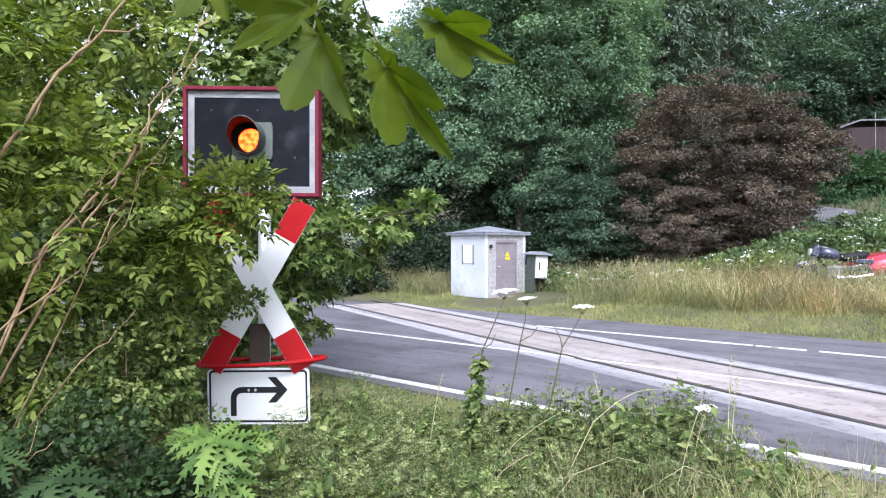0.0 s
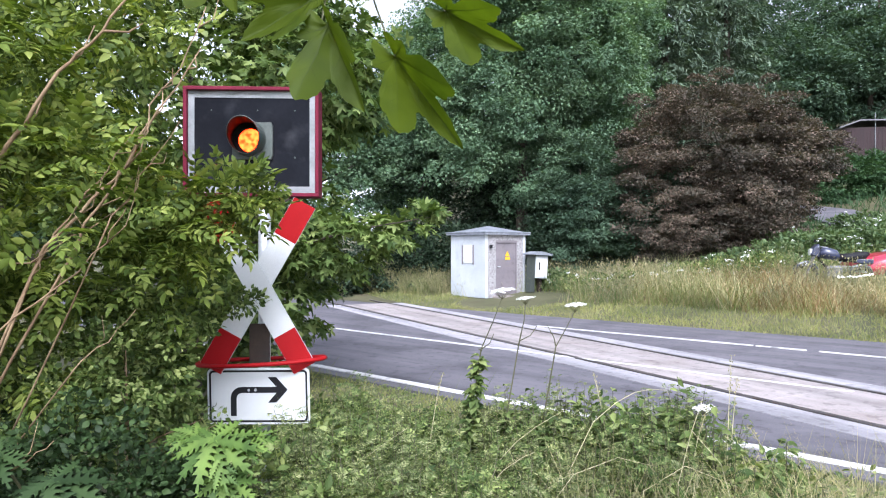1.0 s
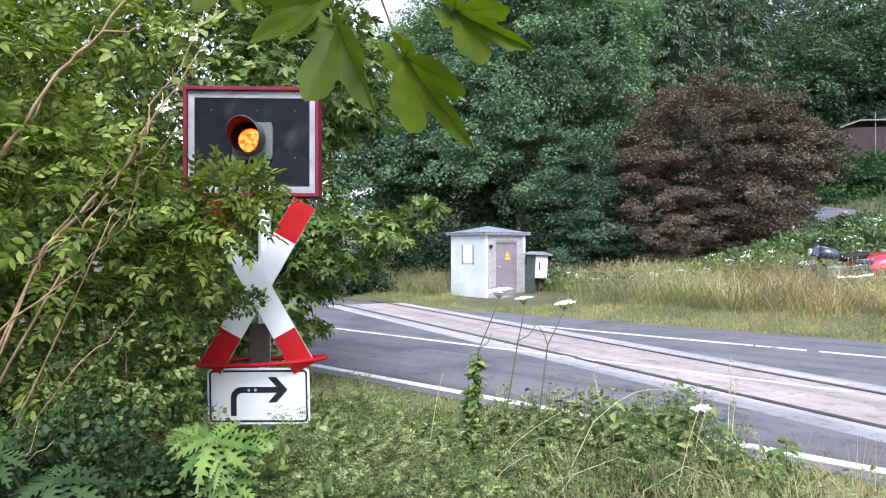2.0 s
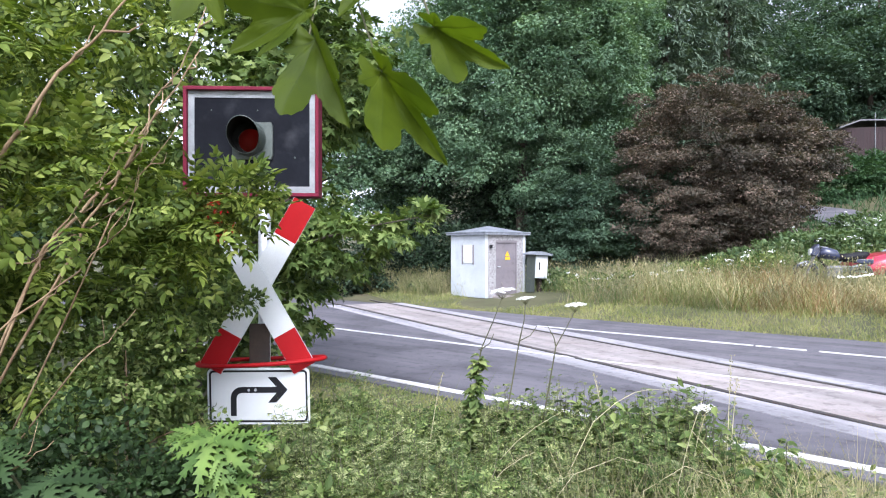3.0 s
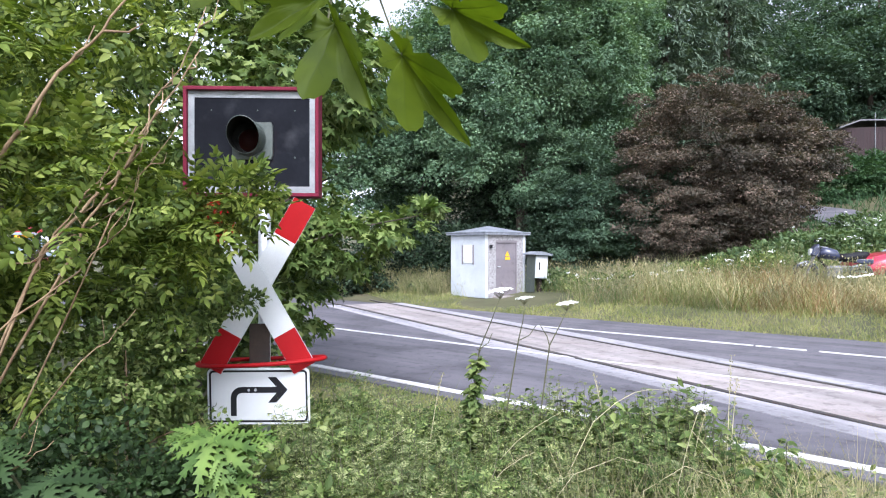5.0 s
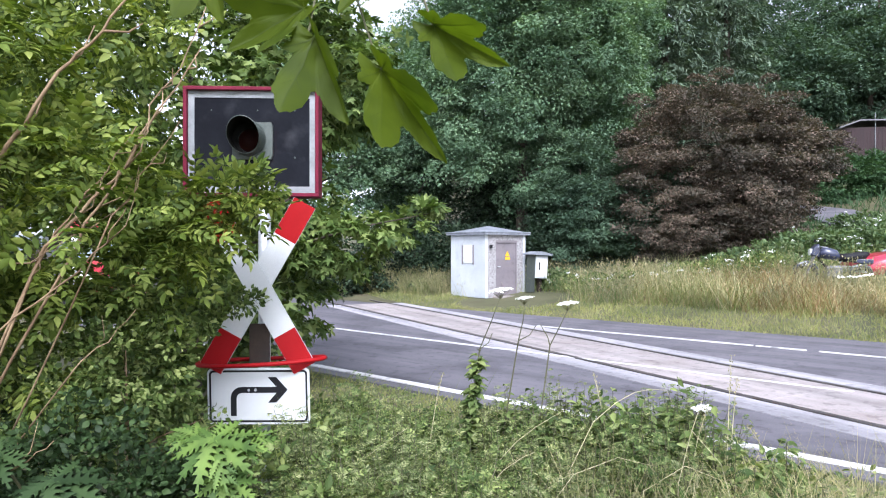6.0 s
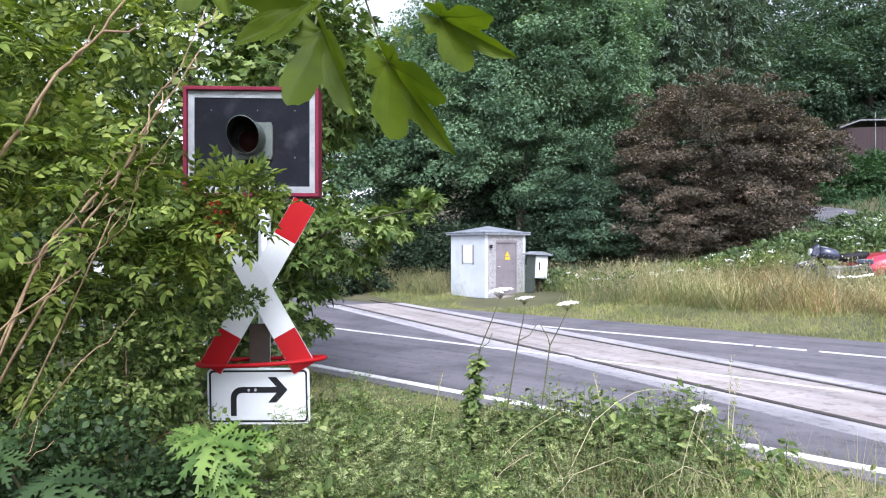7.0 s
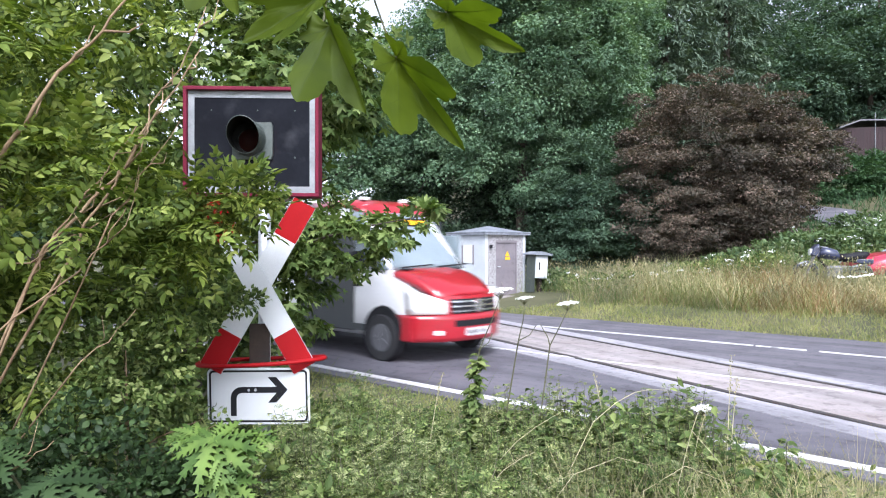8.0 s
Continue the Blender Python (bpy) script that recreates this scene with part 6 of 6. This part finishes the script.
    for wx in (-1.02, -4.55):
        for s in (-1, 1):
            w = part("wheel", wheel_bm(0, 0.345, -0.10, 0.10, 30), "tyre", v)
            w.matrix_local = pose(wx, s * 0.915, 0.345)
            part("rim", wheel_bm(0, 0.21, -0.106, 0.106, 24), "rim", w)
            for k in range(5):
                bm = box(0.03, 0.19, -0.112, 0.112, -0.022, 0.022, 0.006)
                bm.transform(pose(0, 0, 0, 0, k * 72, 0))
                part("spoke", bm, "rim", w)
            wheels.append((w, wx, s))
    return v, wheels


def motions():
    # van: seconds and metres along the road
    way = [(0.0, -57.0), (6.5, -16.25), (7.0, -13.05), (7.2, -11.80), (7.3, -11.20), (7.4, -10.62), (7.5, -10.06), (7.6, -9.48), (7.7, -8.88), (7.8, -8.26), (7.9, -7.62), (8.0, -6.94)]
    turn = math.degrees(math.atan2(D.y, D.x))
    rows = []
    for t, s in way:
        p = on_road(s + 0.34, 7.92)
        rows.append((t, pose(p.x, p.y, 0.0, 0, 0, turn)))
    walk(VAN, rows)
    times = [k / 15 for k in range(121)]
    rolled = [math.degrees((float(np.interp(t, [w[0] for w in way], [w[1] for w in way])) + 57.0) / 0.345) for t in times]
    for w, wx, s in WHEELS:
        walk(w, [(t, pose(wx, s * 0.915, 0.345, 0, a, 0)) for t, a in zip(times, rolled)])
    # flashing lamp: which side of the light drum faces the lens (0 bright to 5 dark)
    sides = [(0.0, 0), (0.2, 0), (0.3, 1), (0.4, 2), (0.5, 3), (0.6, 3), (0.65, 2), (0.7, 1), (0.8, 0), (1.2, 0), (1.3, 1), (1.4, 2), (1.5, 3), (1.6, 4),
             (1.633, 3), (1.667, 2), (1.7, 1), (1.8, 0), (2.2, 0), (2.3, 1), (2.4, 2), (2.5, 3), (2.567, 2), (2.633, 1), (2.7, 1), (2.8, 2), (2.9, 3), (3.0, 4), (3.2, 5), (8.0, 5)]
    walk(DRUM, [(t, pose(DRUM_AT[0], DRUM_AT[1], DRUM_AT[2], 0, 0, -60 * k)) for t, k in sides])
    # maple spray in the wind: seconds, centimetres to the side and down from rest
    sway = [(0, -3.2, 3.3), (0.1, -2.7, 2.6), (0.2, -2.3, 2.4), (0.3, -2.1, 2.2), (0.4, -1.8, 1.15), (0.5, -1.8, 1.15), (0.7, -1.5, 1.1), (0.9, -1.8, 1.25), (1.1, -2.4, 1.8), (1.2, -2.8, 2.2),
            (1.3, -3.2, 2.9), (1.4, -3.15, 2.9), (1.5, -2.7, 2.5), (1.6, -1.8, 2.0), (1.7, -1.0, 1.75), (2.0, -0.9, 1.5), (2.4, -3.0, 3.2), (2.8, -4.5, 4.75), (2.9, -4.3, 4.6), (3.0, -3.8, 4.1), (3.1, -2.9, 3.0),
            (3.2, -2.1, 1.75), (3.3, -1.5, 1.15), (3.4, -0.4, 0.5), (3.5, 0, 0), (3.6, 0.25, 0.25), (3.7, -0.25, 0.25), (3.8, -1.0, 0.9), (3.9, -2.0, 1.75), (4.0, -3.0, 2.6), (4.1, -3.75, 3.25), (4.2, -4.2, 3.75),
            (4.4, -3.75, 3.5), (4.5, -3.8, 3.6), (4.7, -1.9, 2.0), (5.1, -1.2, 1.2), (5.5, -2.9, 2.6), (5.8, -3.75, 3.5), (5.9, -4.1, 4.0), (6.0, -3.9, 3.7), (6.1, -3.0, 2.9), (6.2, -1.9, 2.0), (6.3, -1.5, 1.5),
            (6.4, -1.1, 1.4), (6.6, -1.0, 1.5), (6.7, -1.5, 1.4), (6.8, -1.9, 1.75), (6.9, -2.4, 2.1), (7.0, -3.0, 2.5), (7.2, -3.25, 3.4), (7.4, -3.25, 3.0), (7.5, -2.9, 2.75), (7.7, -2.0, 2.1), (7.8, -1.75, 1.75), (8.0, -1.9, 1.75)]
    walk(SPRAY, [(t, pose(0.0095 * dx, 0.93, 2.0 - 0.0085 * dz, 0, -0.6 * dx - 2.0, 0)) for t, dx, dz in sway])
    # the sycamore bough lifts and sinks
    nod = [(0, 1.3), (0.5, 1.2), (1.0, -0.6), (1.5, -1.0), (2.2, 0.2), (3.0, -0.3), (3.5, 0), (4.5, 0), (6.0, 0), (6.5, 0.9), (7.0, 1.4), (7.5, 0), (8.0, -0.2)]
    walk(BOUGH, [(t, pose(-1.75, 7.4, 1.62, 0, -a * 2.2, 0)) for t, a in nod])
    # flower stalks lean
    lean = [(0, 4.5), (0.5, -1.5), (1.0, 2.3), (1.5, -2.6), (2.2, 0.5), (3.0, 2.3), (3.5, -0.3), (4.0, 1.1), (4.5, 0), (6.0, 0.2), (7.0, 0.2), (8.0, 0.2)]
    for ob, f in UMBELS:
        m = ob.matrix_world.copy()
        walk(ob, [(t, m @ pose(0, 0, 0, 0, a * f, 0)) for t, a in lean])


ground()
road()
hut()
cabinet()
DRUM, DRUM_AT = signal()
woods()
shed()
hill_path()
motorbike()
parked_car()
BOUGH = near_trees()
verge()
UMBELS = flower_stalks()
herbs()
SPRAY = maple_spray()
VAN, WHEELS = van()
crossing()
GROUPS = {"forest_tree": "woodland trees on the slope", "spruce_tree": "spruces on the slope", "oak_tree": "oaks at the wood's edge", "lime_tree": "limes beyond the road", "hazel_bush": "hazels at the wood's edge",
          "hogweed_stalk": "flower stalks on the verge", "grass_stem": "grass stems on the verge", "hogweed_plant": "young hogweeds under the shrub"}
for ob in list(scene.objects):
    if ob.parent is None and ob.name.split(".")[0] in GROUPS:
        tagged(ob, group=GROUPS[ob.name.split(".")[0]])
motions()
